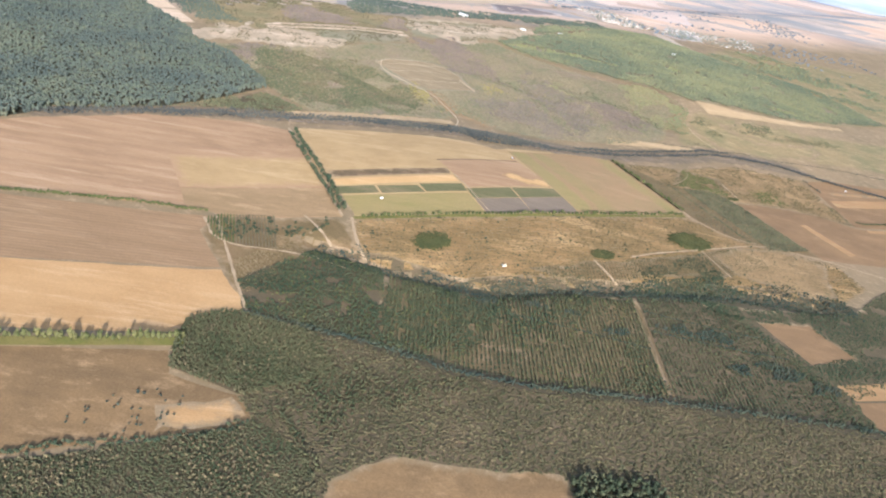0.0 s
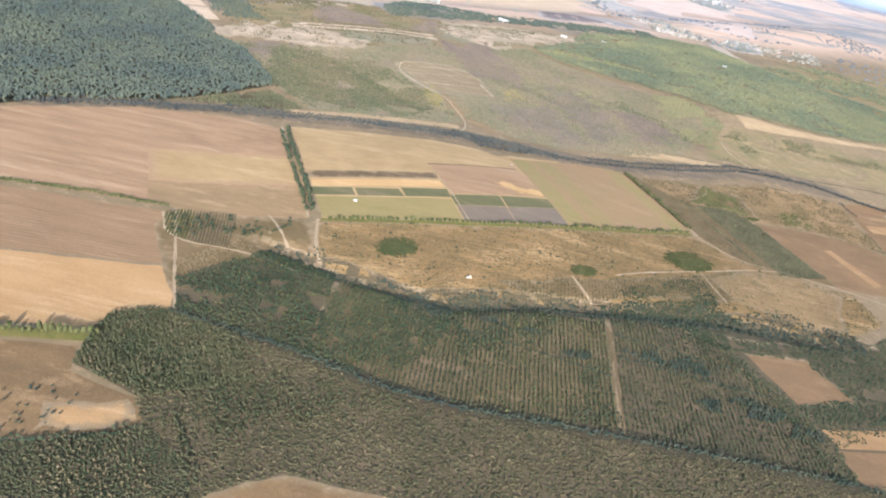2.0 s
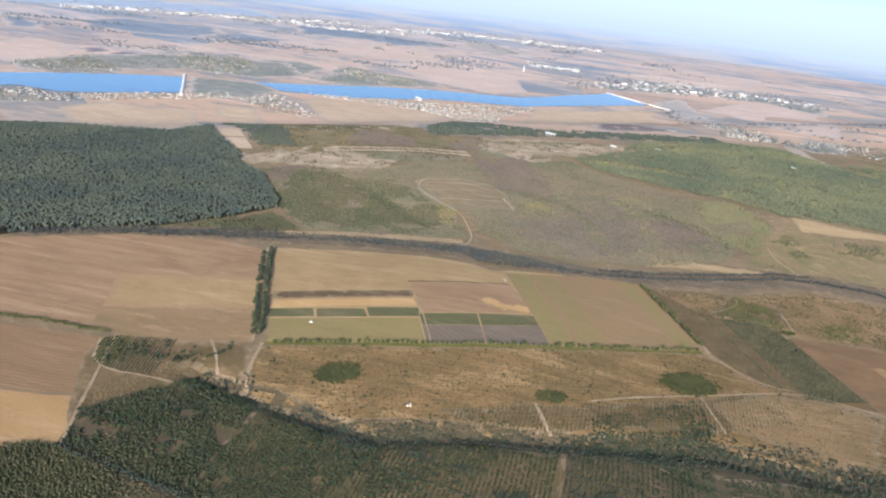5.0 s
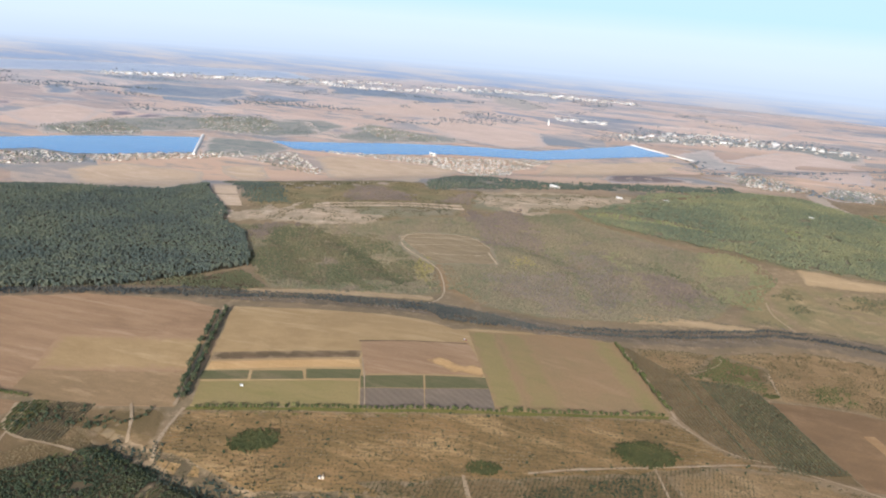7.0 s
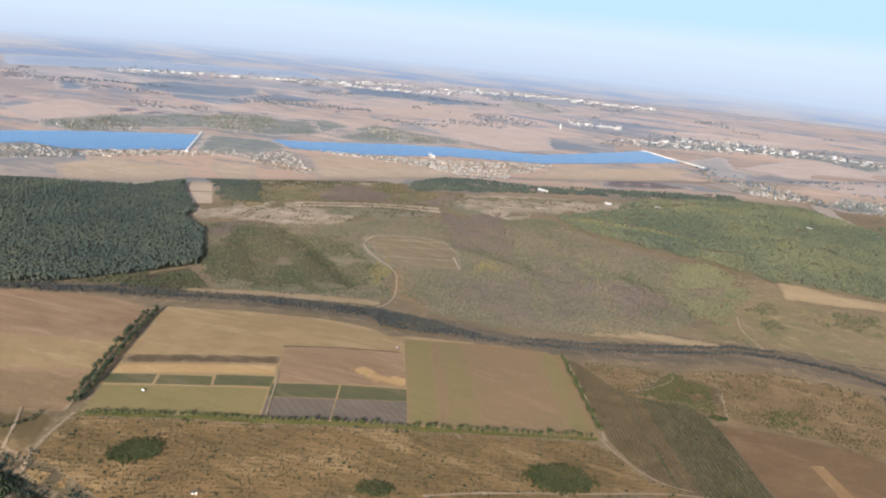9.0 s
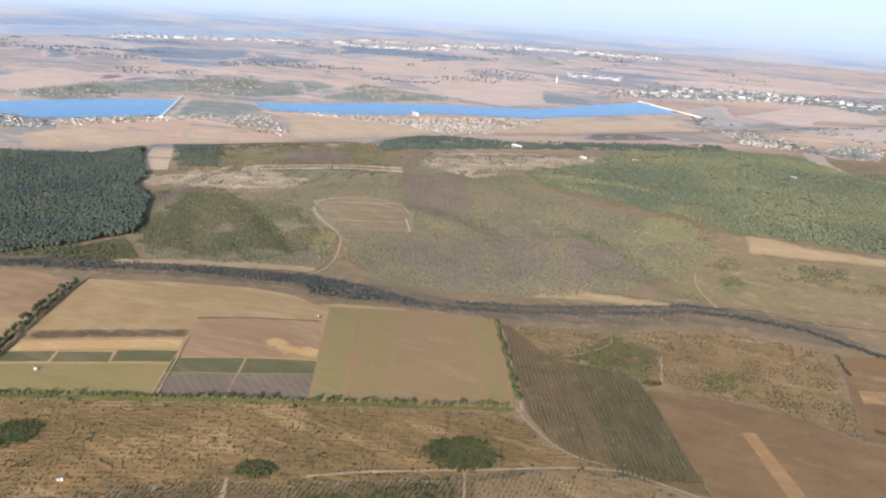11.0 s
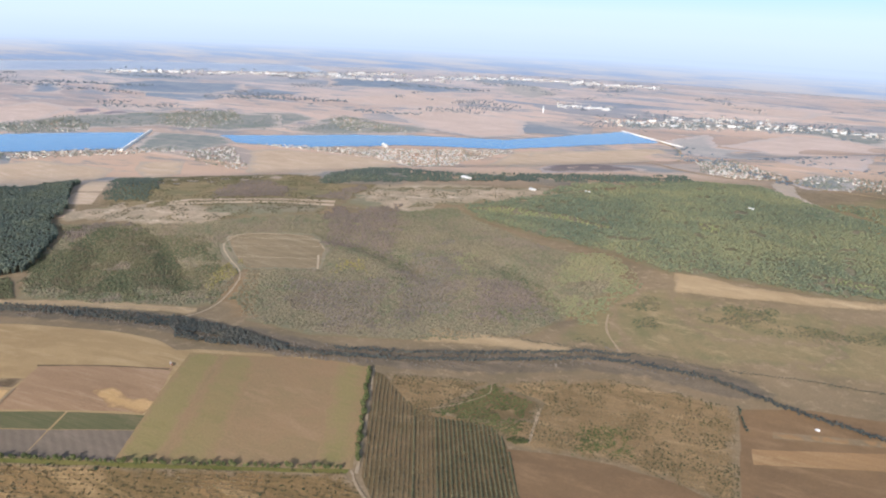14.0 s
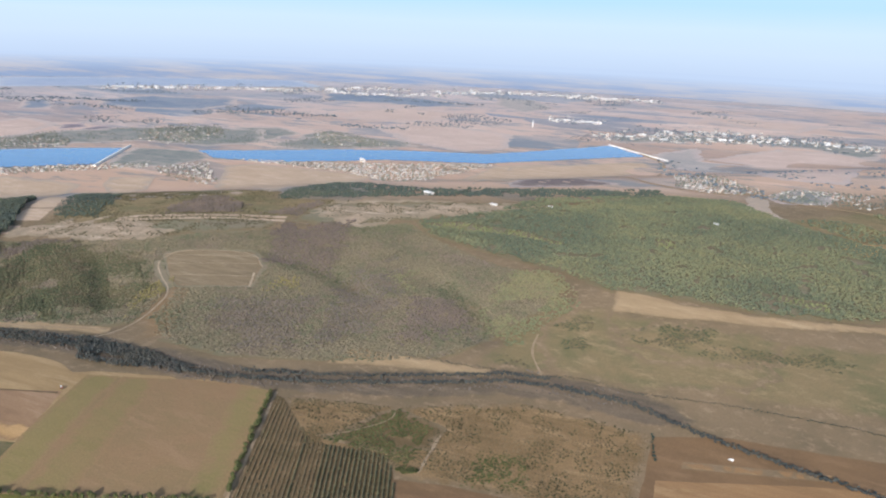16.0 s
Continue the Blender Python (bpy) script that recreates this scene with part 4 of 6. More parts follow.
sheet("field", [(-186, 949), (-19, 1018), (-15, 1009), (-179, 940)], M_TAN, "long pale strip field on a hill", wobble=0.8)
sheet("field", [(-176, 936), (-12, 1003), (-8, 995), (-170, 927)], M_TAN, "long pale strip field on a hill", wobble=0.8)
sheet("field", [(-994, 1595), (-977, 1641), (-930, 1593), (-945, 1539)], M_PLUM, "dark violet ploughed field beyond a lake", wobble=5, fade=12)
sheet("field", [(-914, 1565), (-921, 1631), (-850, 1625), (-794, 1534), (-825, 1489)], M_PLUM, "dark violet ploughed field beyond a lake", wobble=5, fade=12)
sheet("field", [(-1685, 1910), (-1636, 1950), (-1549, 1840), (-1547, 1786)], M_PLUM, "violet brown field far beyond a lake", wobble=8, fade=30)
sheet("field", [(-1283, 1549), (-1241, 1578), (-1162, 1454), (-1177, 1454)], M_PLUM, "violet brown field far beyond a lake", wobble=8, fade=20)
# Woods beyond the lake: their blue grey is haze put into the colour.
sheet("field", [(-1449, 1872), (-1453, 1954), (-1319, 1862), (-1237, 1764), (-1311, 1735)], M_HAZEWOOD, "wood far beyond a lake with blue haze in its colour", wobble=12, fade=40)
sheet("field", [(-1350, 2041), (-1322, 2211), (-1200, 2233), (-1064, 2289), (-950, 2153), (-968, 1992), (-1095, 1930), (-1231, 1914)], M_HAZEWOOD, "wood below a distant town with blue haze in its colour", wobble=14, fade=50)
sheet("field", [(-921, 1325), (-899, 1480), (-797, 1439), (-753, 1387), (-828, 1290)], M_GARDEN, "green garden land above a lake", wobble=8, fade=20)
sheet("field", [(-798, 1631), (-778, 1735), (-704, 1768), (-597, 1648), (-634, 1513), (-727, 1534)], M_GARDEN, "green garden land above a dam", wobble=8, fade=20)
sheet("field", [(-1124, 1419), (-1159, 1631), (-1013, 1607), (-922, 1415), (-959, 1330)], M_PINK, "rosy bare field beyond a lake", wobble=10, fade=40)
sheet("field", [(-633, 1058), (-611, 1143), (-473, 1161), (-394, 1044), (-366, 916), (-554, 988)], M_TAN, "bare tan field above a lake village", wobble=5, fade=20)
sheet("field", [(-477, 1218), (-423, 1258), (-365, 1175), (-344, 1091), (-438, 1167)], M_TAN, "pale stubble plot beside houses", wobble=3, fade=4)
sheet("field", [(-1000, 2670), (-801, 2736), (-571, 2708), (-442, 2600), (-522, 2463), (-687, 2490), (-839, 2412)], M_HAZEWOOD, "trees below a distant town with blue haze in their colour", wobble=14, fade=45)
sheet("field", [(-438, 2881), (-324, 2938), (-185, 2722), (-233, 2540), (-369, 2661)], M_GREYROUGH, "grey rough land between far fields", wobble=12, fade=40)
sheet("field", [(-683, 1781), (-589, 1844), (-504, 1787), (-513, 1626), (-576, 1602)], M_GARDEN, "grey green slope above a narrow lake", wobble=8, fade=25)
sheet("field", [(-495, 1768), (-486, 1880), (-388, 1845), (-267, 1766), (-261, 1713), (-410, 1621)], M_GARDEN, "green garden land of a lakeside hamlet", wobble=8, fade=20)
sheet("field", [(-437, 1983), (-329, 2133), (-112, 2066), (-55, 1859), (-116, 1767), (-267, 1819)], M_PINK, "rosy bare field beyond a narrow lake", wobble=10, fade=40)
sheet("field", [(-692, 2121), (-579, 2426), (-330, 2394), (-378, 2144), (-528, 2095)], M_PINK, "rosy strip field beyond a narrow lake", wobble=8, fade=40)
sheet("field", [(-398, 1396), (-363, 1434), (-140, 1447), (-118, 1125), (-291, 1229)], M_TAN, "wide tan field below a lake village", wobble=5, fade=15)
sheet("field", [(-10, 1651), (63, 1726), (117, 1355), (-8, 1273)], M_TAN, "tan slope beside a narrow lake", wobble=5, fade=15)
sheet("field", [(19, 1655), (219, 1856), (254, 1786), (232, 1697), (98, 1464), (83, 1294)], M_TAN, "tan slope below a narrow lake", wobble=5, fade=15)
sheet("field", [(120, 1340), (123, 1557), (207, 1452), (253, 1449), (246, 1426), (133, 1307)], M_DARKFIELD, "dark ploughed field on a slope", wobble=4, fade=8)
sheet("field", [(218, 1968), (291, 2114), (326, 1930), (412, 1938), (440, 1647), (363, 1771), (263, 1830)], M_GREYROUGH, "grey brown rough land beside a dam", wobble=10, fade=25)
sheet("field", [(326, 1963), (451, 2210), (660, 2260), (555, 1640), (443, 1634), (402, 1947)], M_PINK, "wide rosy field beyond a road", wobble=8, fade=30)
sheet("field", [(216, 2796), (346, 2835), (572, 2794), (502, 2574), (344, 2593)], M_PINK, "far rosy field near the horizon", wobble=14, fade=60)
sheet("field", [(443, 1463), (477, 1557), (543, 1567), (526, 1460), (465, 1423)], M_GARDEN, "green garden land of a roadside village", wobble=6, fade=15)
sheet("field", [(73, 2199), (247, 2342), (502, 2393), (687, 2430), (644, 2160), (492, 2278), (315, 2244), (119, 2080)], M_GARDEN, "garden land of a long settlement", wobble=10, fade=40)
# Wood at the horizon, coloured pale blue in place of haze.
sheet("field", [(-2150, 2330), (-1850, 2700), (-1350, 3050), (-1100, 2850), (-1650, 2350), (-1850, 2080)], M_FARHAZE, "far wood near the horizon with blue haze in its colour", wobble=14, fade=90)
sheet("field", [(421, 1466), (449, 1443), (456, 1357), (478, 1297), (496, 1278), (488, 1230), (461, 1289), (425, 1358)], M_TAN, "tan slope between a forest and gardens", wobble=5, fade=12)
sheet("field", [(515, 1237), (564, 1248), (600, 1200), (558, 1191), (533, 1176)], M_CREAM, "orange straw field beside a forest", wobble=2, fade=4)
sheet("field", [(-956, 1334), (-929, 1515), (-841, 1669), (-601, 1794), (-496, 1635), (-553, 1534), (-700, 1517), (-769, 1424), (-878, 1268)], M_GARDEN, "green garden slope above a dammed lake", wobble=10, fade=30)
sheet("field", [(-483, 1626), (-448, 1829), (-290, 1840), (-214, 1773), (-300, 1690), (-400, 1600)], M_GARDEN, "green garden slope above a narrow lake", wobble=10, fade=30)
sheet("water", [(-1320, 840), (-899, 1200), (-833, 1285), (-719, 1391), (-656, 1435), (-571, 1287), (-660, 1192), (-707, 1157), (-785, 1156), (-812, 1115), (-1140, 744)], M_WATER, "blue reservoir ending at a straight dam", "lake", wobble=4, level=-29.3)
sheet("water", [(-535, 1489), (-464, 1541), (-336, 1645), (-232, 1707), (-64, 1771), (51, 1932), (119, 2037), (212, 1928), (89, 1801), (-31, 1664), (-199, 1596), (-354, 1458), (-461, 1440)], M_WATER, "long narrow blue lake in a valley", "lake", wobble=5, level=-29.3)


def dam(a, b, width, high):
    """An earth bank with sloping sides and a pale flat crest."""
    (x0, y0), (x1, y1) = a, b
    length = math.hypot(x1 - x0, y1 - y0)
    nx, ny = -(y1 - y0) / length, (x1 - x0) / length
    foot = float(min(land(x0, y0), land(x1, y1)))
    section = [(-width * 1.3, -1.0), (-width / 2, high), (width / 2, high), (width * 1.3, -1.0)]
    verts = [(x + nx * s, y + ny * s, foot + z) for x, y in (a, b) for s, z in section]
    faces = [(0, 1, 5, 4), (1, 2, 6, 5), (2, 3, 7, 6), (3, 2, 1, 0), (4, 5, 6, 7)]
    tagged(new("dam", mesh_of("dam", verts, faces, M_CONCRETE)), "pale straight dam with a road on its crest", "dam", kind="structure")


dam((-667, 1455), (-564, 1272), 3.0, 3.0)
dam((114, 2045), (258, 1899), 2.2, 2.0)

sheet("field", [(-276, 261), (-163, 291), (-87, 313), (-85, 306), (-161, 285), (-274, 254)], M_VERGE, "green grass strip under a tree row", "verge")

sheet("scrub_ground", [(200, 437), (232, 436), (296, 451), (330, 462), (374, 505), (420, 470), (400, 400), (320, 364), (300, 327), (330, 300), (288, 324), (273, 329), (270, 353), (257, 380), (299, 399), (282, 431), (235, 421)], M_SCRUBSOIL, "dark rough ground in a ravine", "ravine", wobble=3, fade=3)
sheet("field", [(270, 365), (330, 383), (320, 364), (275, 352)], M_ORANGE, "orange striped stubble strip", wobble=0.4)
sheet("field", [(265, 532), (306, 547), (340, 534), (325, 481), (305, 471), (250, 486), (240, 510)], M_DRYLAND, "dry weedy land beside a track", "meadow", wobble=3, fade=8)
sheet("field", [(-650, 1445), (-560, 1290), (-470, 1330), (-465, 1440), (-535, 1489)], M_GARDEN, "grey brown valley land between two lakes", wobble=6, fade=12)
sheet("scrub_ground", [(195, 440), (234, 440), (262, 386), (274, 352), (278, 322), (268, 322), (252, 380), (228, 422)], M_SCRUBSOIL, "rough ground beside an old orchard", "scrub", wobble=1)
sheet("scrub_ground", [(-64, 346), (-32, 341), (0, 336), (44, 326), (81, 322), (120, 325), (156, 328), (225, 332), (288, 331), (288, 319), (225, 319), (156, 317), (120, 314), (81, 312), (44, 315), (0, 327), (-32, 332), (-64, 337)], M_WOODSOIL, "dark ground along a ditch", "ditch", wobble=1.5)
sheet("field", [(274, 350), (319, 362), (300, 328), (276, 326)], M_BROWN, "brown tilled plot beside scrub")
# Tracks --------------------------------------------------------------------------
TRACKS = [([(-104, 440), (-89, 403), (-73, 364), (-64, 343)], 1.8), ([(-53, 459), (-41, 444), (-31, 427)], 1.6), ([(-23, 465), (-16, 433), (-8, 416)], 2.0),
          ([(141, 463), (148, 447), (153, 439)], 2.2), ([(171, 479), (201, 499), (233, 516), (293, 551), (321, 548), (344, 544), (396, 528)], 1.8),
          ([(240, 580), (248, 570), (272, 551), (293, 551)], 1.4), ([(233, 516), (245, 480)], 1.5), ([(55, 387), (51, 349), (44, 332)], 0.9),
          ([(161, 414), (163, 371), (162, 324)], 0.8), ([(43, 689), (51, 696), (52, 721), (40, 757), (24, 792), (-11, 817), (-33, 840), (-33, 864)], 1.1),
          ([(56, 857), (72, 828)], 1.7), ([(-29, 465), (-91, 615)], 1.8), ([(-111, 437), (-96, 407), (-49, 411), (-18, 401)], 1.8),
          ([(-83, 661), (-3, 688), (44, 707)], 1.8), ([(314, 834), (316, 808), (333, 777)], 1.6),
          ([(243, 579), (235, 600), (199, 684)], 1.5), ([(72, 499), (57, 535), (45, 560)], 0.9)]
TRACKS += [([(164, 411.5), (196, 408.5), (243, 404.5)], 0.9), ([(77, 382), (120, 377), (160, 371)], 0.8)]
TRACKS += [([(270, 698), (274, 687), (259, 663), (246, 652)], 0.9), ([(304, 684), (309, 645)], 1.6)]
TRACKS += [([(-37, 853), (-27, 872), (27, 899), (54, 871)], 0.8)]
TRACKS += [([(-20, 838), (45, 876)], 0.6), ([(-2, 819), (66, 853)], 0.6), ([(-30, 856), (38, 892)], 0.6)]
for points, width in TRACKS:
    old = 40 < points[0][0] < 170 and points[0][1] < 415
    ribbon("track", points, width * 0.95, M_PATH if points[0][1] > 685 and points[0][0] < 80 else M_MEADOW if old else M_TRACK, "faint grassy track" if old else "pale dirt track")
for points in ([(155, 2027), (245, 1882), (262, 1848), (276, 1670), (256, 1560)], [(211, 1631), (256, 1498), (326, 1452), (388, 1438), (444, 1489), (473, 1432), (522, 1434), (700, 1400)]):
    ribbon("road", points, 4.5, M_PALE, "pale country road", "road", 1.2)

PATH_LINE = [(43, 689), (51, 696), (52, 721), (40, 757), (24, 792), (-11, 817), (-33, 840)]
OPEN_PATH = [(x - 3, y - 2) for x, y in PATH_LINE] + [(x + 3.5, y + 2) for x, y in PATH_LINE[::-1]]
OPEN_CLEARING = [(17 + (x - 17) * 1.06, 851 + (y - 851) * 1.07) for x, y in CLEARING]
# Woods and scrub ------------------------------------------------------------------
GLADES = ([(116, 1060), (147, 1087), (222, 1084), (285, 1044), (213, 1062)], [(348, 1121), (368, 1119), (377, 1085), (357, 1080)], [(466, 997), (503, 1002), (508, 978), (471, 980)])
stand("oak_forest", fill(FOREST_W, 2.45, 3), 1.75, 6.2, MICRO, L_DARKWOOD, "dense dark green oak forest", "forest", 3, squat=0.6, stem=False, vary=0.16)
stand("forest_scrub", fill([(-300, 556), (-195, 615), (-128, 700), (-84, 670), (-100, 654), (-155, 638), (-210, 612)], 1.8, 320, 0.1, 0.04), 1.3, 1.5, MICRO, L_HAZEL, "dark olive scrub between a forest and a creek", "scrub", 320, squat=0.6, stem=False, vary=0.4)
stand("forest_edge_trees", along(FOREST_W + FOREST_W[:1], 2.0, 2.5, 44), 1.6, 6.0, SMALL, L_DARKWOOD, "oak trees along the edge of a forest", "trees", 44, squat=1.6)
stand("autumn_wood", fill(WOOD_M, 2.2, 4, 0.0, 0.02, (OPEN_CLEARING, OPEN_PATH), 8), 1.85, 0.9, MICRO, L_AUTUMN, "brown and olive autumn wood on a hillside", "wood", 4, squat=0.4, stem=False, vary=0.12)
stand("leafless_wood", np.r_[fill([(58, 796), (134, 847), (179, 733), (137, 725), (88, 753)], 2.0, 31, soft=14), fill([(120, 883), (139, 967), (194, 883), (207, 787), (191, 747), (177, 740)], 2.0, 63, 0.12, soft=14)], 1.25, 1.4, MICRO, L_BARE, "grey leafless young wood on a slope", "wood", 31, squat=0.8, stem=False, vary=0.3)
stand("leafless_wood", np.r_[fill([(-13, 981), (48, 1052), (120, 883), (80, 885), (45, 876)], 1.9, 32, 0.1, soft=14), fill([(194, 872), (233, 886), (273, 830), (257, 785), (222, 778)], 1.9, 64, 0.1, soft=14), fill([(-204, 843), (-149, 861), (-121, 837), (-157, 839), (-150, 785), (-178, 791)], 1.9, 65, 0.2, soft=14)], 1.4, 1.7, MICRO, L_PLUM, "plum brown leafless wood on a slope", "wood", 32, squat=0.6, stem=False, vary=0.25)
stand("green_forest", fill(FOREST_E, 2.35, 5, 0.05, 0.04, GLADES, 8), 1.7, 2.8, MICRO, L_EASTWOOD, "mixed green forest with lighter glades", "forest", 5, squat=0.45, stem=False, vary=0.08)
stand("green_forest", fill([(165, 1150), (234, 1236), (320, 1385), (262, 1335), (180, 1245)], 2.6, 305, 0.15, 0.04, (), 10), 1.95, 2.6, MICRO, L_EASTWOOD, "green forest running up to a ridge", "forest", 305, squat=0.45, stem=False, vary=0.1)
stand("glade_trees", np.concatenate([fill(g, 4.0, 36, 0.1) for g in GLADES]), 1.7, 2.4, MICRO, L_GLADE, "bright green trees in forest glades", "trees", 36)
stand("pine_wood", fill([(x, y - 14 * (k > 3)) for k, (x, y) in enumerate(CONIFER)], 3.3, 6, 0.1, 0.03, (), 12), 2.2, 2.4, MICRO, L_DARKWOOD, "green strip of wood on a ridge", "wood", 6)
stand("wood", fill([(-250, 913), (-197, 933), (-277, 1048), (-413, 1111)], 2.8, 7, soft=12), 1.5, 2.4, MICRO, L_DARKWOOD, "dark green wood beside bare fields", "wood", 7)
stand("copse", fill(COPSE, 1.15, 8), 0.78, 2.0, MICRO, L_COPSE, "dense green copse beside a stubble field", "copse", 8, squat=1.5, stem=False, vary=0.5)
stand("leafless_trees", fill(COPSE, 2.6, 208, 0.3), 0.8, 2.0, MICRO, L_DRYVINE, "brown leafless trees in a copse", "trees", 208, squat=1.6, stem=False, vary=0.6)
stand("young_woodland", fill(COPSE_S, 1.12, 9), 0.8, 1.1, MICRO, L_COPSE, "dense young woodland", "wood", 9, squat=0.9, stem=False, vary=0.35)
stand("leafless_trees", fill(COPSE_S, 2.5, 209, 0.4), 0.75, 1.7, MICRO, L_DRYVINE, "brown leafless trees in young woodland", "trees", 209, squat=1.5, stem=False, vary=0.6)
stand("young_woodland", fill(YOUNG, 1.35, 10, 0.12, 0.06), 0.85, 1.8, MICRO, L_YOUNG, "young green woodland with gaps", "wood", 10, stem=False, vary=0.7)
stand("young_woodland", np.r_[fill(YOUNG, 3.0, 110, 0.35, 0.06), fill(ORCHARD, 4.2, 111, 0.5, 0.04)], 0.8, 1.4, MICRO, L_HEDGE, "yellow green young trees among darker ones", "trees", 110, stem=False, vary=0.8)
stand("young_woodland", fill([(-69, 338), (-9, 330), (30, 318), (60, 312), (40, 285), (10, 262), (-14, 250), (-38, 261), (-55, 283)], 1.7, 112, 0.0, 0.03, (), 30), 0.75, 1.7, MICRO, L_COPSE, "young trees thinning out into scrub", "trees", 112, squat=1.5, stem=False, vary=0.8)
stand("copse", fill([(95, 255), (107, 258), (138, 259), (139, 246), (129, 222), (93, 231)], 2.4, 37), 1.5, 3.6, SMALL, L_YOUNG, "small bright green copse among scrub", "copse", 37)
stand("scrub", fill([(x, max(y, 186)) for x, y in SCRUB], 1.65, 11, 0.0, 0.05, (BROWN_S,)), 1.08, 0.72, MICRO, L_SCRUB, "low olive brown scrub", "scrub", 11, squat=0.5, stem=False, vary=0.5)
stand("scrub", fill([(x, max(y, 186)) for x, y in SCRUB], 4.2, 311, 0.5, 0.02, (BROWN_S,)), 1.0, 0.8, MICRO, L_DRYVINE, "brown dry scrub among olive scrub", "scrub", 311, squat=0.5, stem=False, vary=0.5)
stand("scrub_trees", fill(SCRUB, 3.6, 12, 0.4, 0.03, (BROWN_S,)), 0.75, 1.2, MICRO, L_COPSE, "small trees scattered in scrub", "tree", 12, stem=False, vary=0.9)
BELT = [(-40, 424), (-11, 413), (24, 405), (51, 400), (71, 403), (93, 414), (117, 423), (145, 426), (171, 438), (201, 445), (234, 457), (268, 464), (297, 460), (330, 461)]
stand("ravine_trees", np.r_[along(BELT, 0.24, 7, 13), along(BELT[8:], 0.24, 13, 14), along(BELT[2:6], 0.4, 6, 56)], 0.68, 1.5, TINY, L_BELT, "dark trees along a ravine", "trees", 13)
stand("ravine_bushes", np.r_[along(BELT[4:], 0.34, 15, 38), along(BELT[:6], 0.6, 10, 39)], 0.7, 1.1, MICRO, L_YOUNG, "green bushes on the sides of a ravine", "bushes", 38, stem=False)
stand("ravine_scrub", np.r_[fill([(200, 437), (232, 436), (296, 451), (330, 462), (374, 505), (420, 470), (400, 400), (320, 384), (270, 369), (257, 380), (299, 399), (282, 431), (235, 421)], 1.45, 73, 0.12, 0.05), fill([(170, 465), (196, 478), (230, 508), (240, 478), (212, 457), (178, 442)], 1.7, 74, 0.4, 0.06), fill([(195, 441), (233, 437), (237, 424), (229, 419), (200, 431)], 1.5, 174, 0.1)], 0.78, 1.2, MICRO, L_YOUNG, "green scrub and small trees in a ravine", "scrub", 73, stem=False)
stand("ravine_trees", fill([(157, 438), (203, 462), (242, 480), (258, 466), (212, 447), (171, 434)], 1.5, 40, 0.15), 0.8, 1.6, TINY, L_YOUNG, "blue green thicket above a ravine", "thicket", 40)
DITCH = [(-64, 341), (-32, 336), (0, 331), (44, 319), (81, 316), (120, 319), (156, 321), (225, 324), (288, 325)]
stand("ditch_bushes", along(DITCH, 0.5, 1.6, 15), 0.75, 2.0, TINY, L_BELT, "dark bushes along a ditch", "bushes", 15)
stand("ditch_bushes", along([(-33, 273), (-24, 257), (-15, 242), (-11, 223)], 0.9, 2.2, 41), 0.9, 1.8, TINY, L_COPSE, "grey leafless bushes along a gully", "bushes", 41)
CREEK = [(-277, 559), (-204, 600), (-149, 624), (-96, 640), (-21, 663), (59, 678), (93, 680), (138, 680), (167, 688), (209, 705), (261, 731), (316, 760), (344, 765), (388, 765), (414, 755), (441, 744), (540, 720)]
stand("creek_trees", np.r_[along(CREEK[:9], 0.4, 3.6, 16), along(CREEK[8:], 0.5, 1.7, 66), along([(x - 4, y + 9) for x, y in CREEK[8:13]], 0.8, 1.4, 67), along(CREEK[4:8], 0.35, 7, 42), along(CREEK[:4], 0.45, 9, 43), along([(x, y + 10) for x, y in CREEK[2:6]], 1.4, 2, 68)], 0.95, 2.3, TINY, L_CREEK, "dark shaded trees along a creek", "trees", 16)
stand("creek_thicket", np.r_[along(CREEK[3:9], 0.5, 10, 17), along(CREEK[6:14], 0.8, 10, 18)], 0.9, 1.3, MICRO, L_BARE, "grey brown leafless thicket along a creek", "thicket", 17, stem=False)
stand("creek_bushes", along([(239, 768), (324, 774), (357, 784), (393, 780), (452, 791), (510, 796), (600, 786)], 1.0, 1.4, 19), 0.6, 0.7, MICRO, L_BELT, "line of bushes beside a creek", "bushes", 19)
stand("ravine_trees", np.concatenate([fill(p, 1.1, 20, 0.3, 0.06) for p in ([(202, 364), (232, 377), (259, 372), (244, 361), (213, 358)], [(131, 382), (149, 386), (150, 378), (132, 373)], [(56, 399), (69, 399), (74, 391), (59, 386)], [(257, 365), (272, 360), (267, 352), (249, 350)], [(167, 400), (201, 403), (223, 398), (214, 388), (193, 390), (169, 394)], [(85, 398), (121, 396), (122, 390), (87, 391)])]), 0.65, 1.5, TINY, L_BELT, "dark green ravine thicket", "thicket", 20)
mr = np.random.RandomState(57)
furrows = np.array([(155 + u * 0.911 - v * 0.412 + mr.randn() * 0.3, 480 + u * 0.412 + v * 0.911 + mr.randn() * 0.25) for v in np.arange(-120, 120, 3.2) for u in np.arange(-260, 260, 1.1)])
furrows = furrows[inside(furrows[:, 0], furrows[:, 1], MEADOW)]
patchy = np.array([noise.noise((x * 0.03, y * 0.03, 5.0)) + 0.6 * noise.noise((x * 0.12, y * 0.12, 9.0)) for x, y in furrows])
stand("straw_tufts", furrows[patchy > 0.0], 0.62, 0.75, MICRO, L_STRAW, "dry straw tufts in faint rows across a meadow", "tufts", 57, stem=False)
stand("tussocks", (furrows + (-0.5, 1.2))[(patchy < 0.25) & (mr.rand(len(furrows)) < 0.45)], 0.55, 0.75, MICRO, L_SCRUB, "dull weeds in faint rows across a meadow", "tussocks", 257, stem=False)
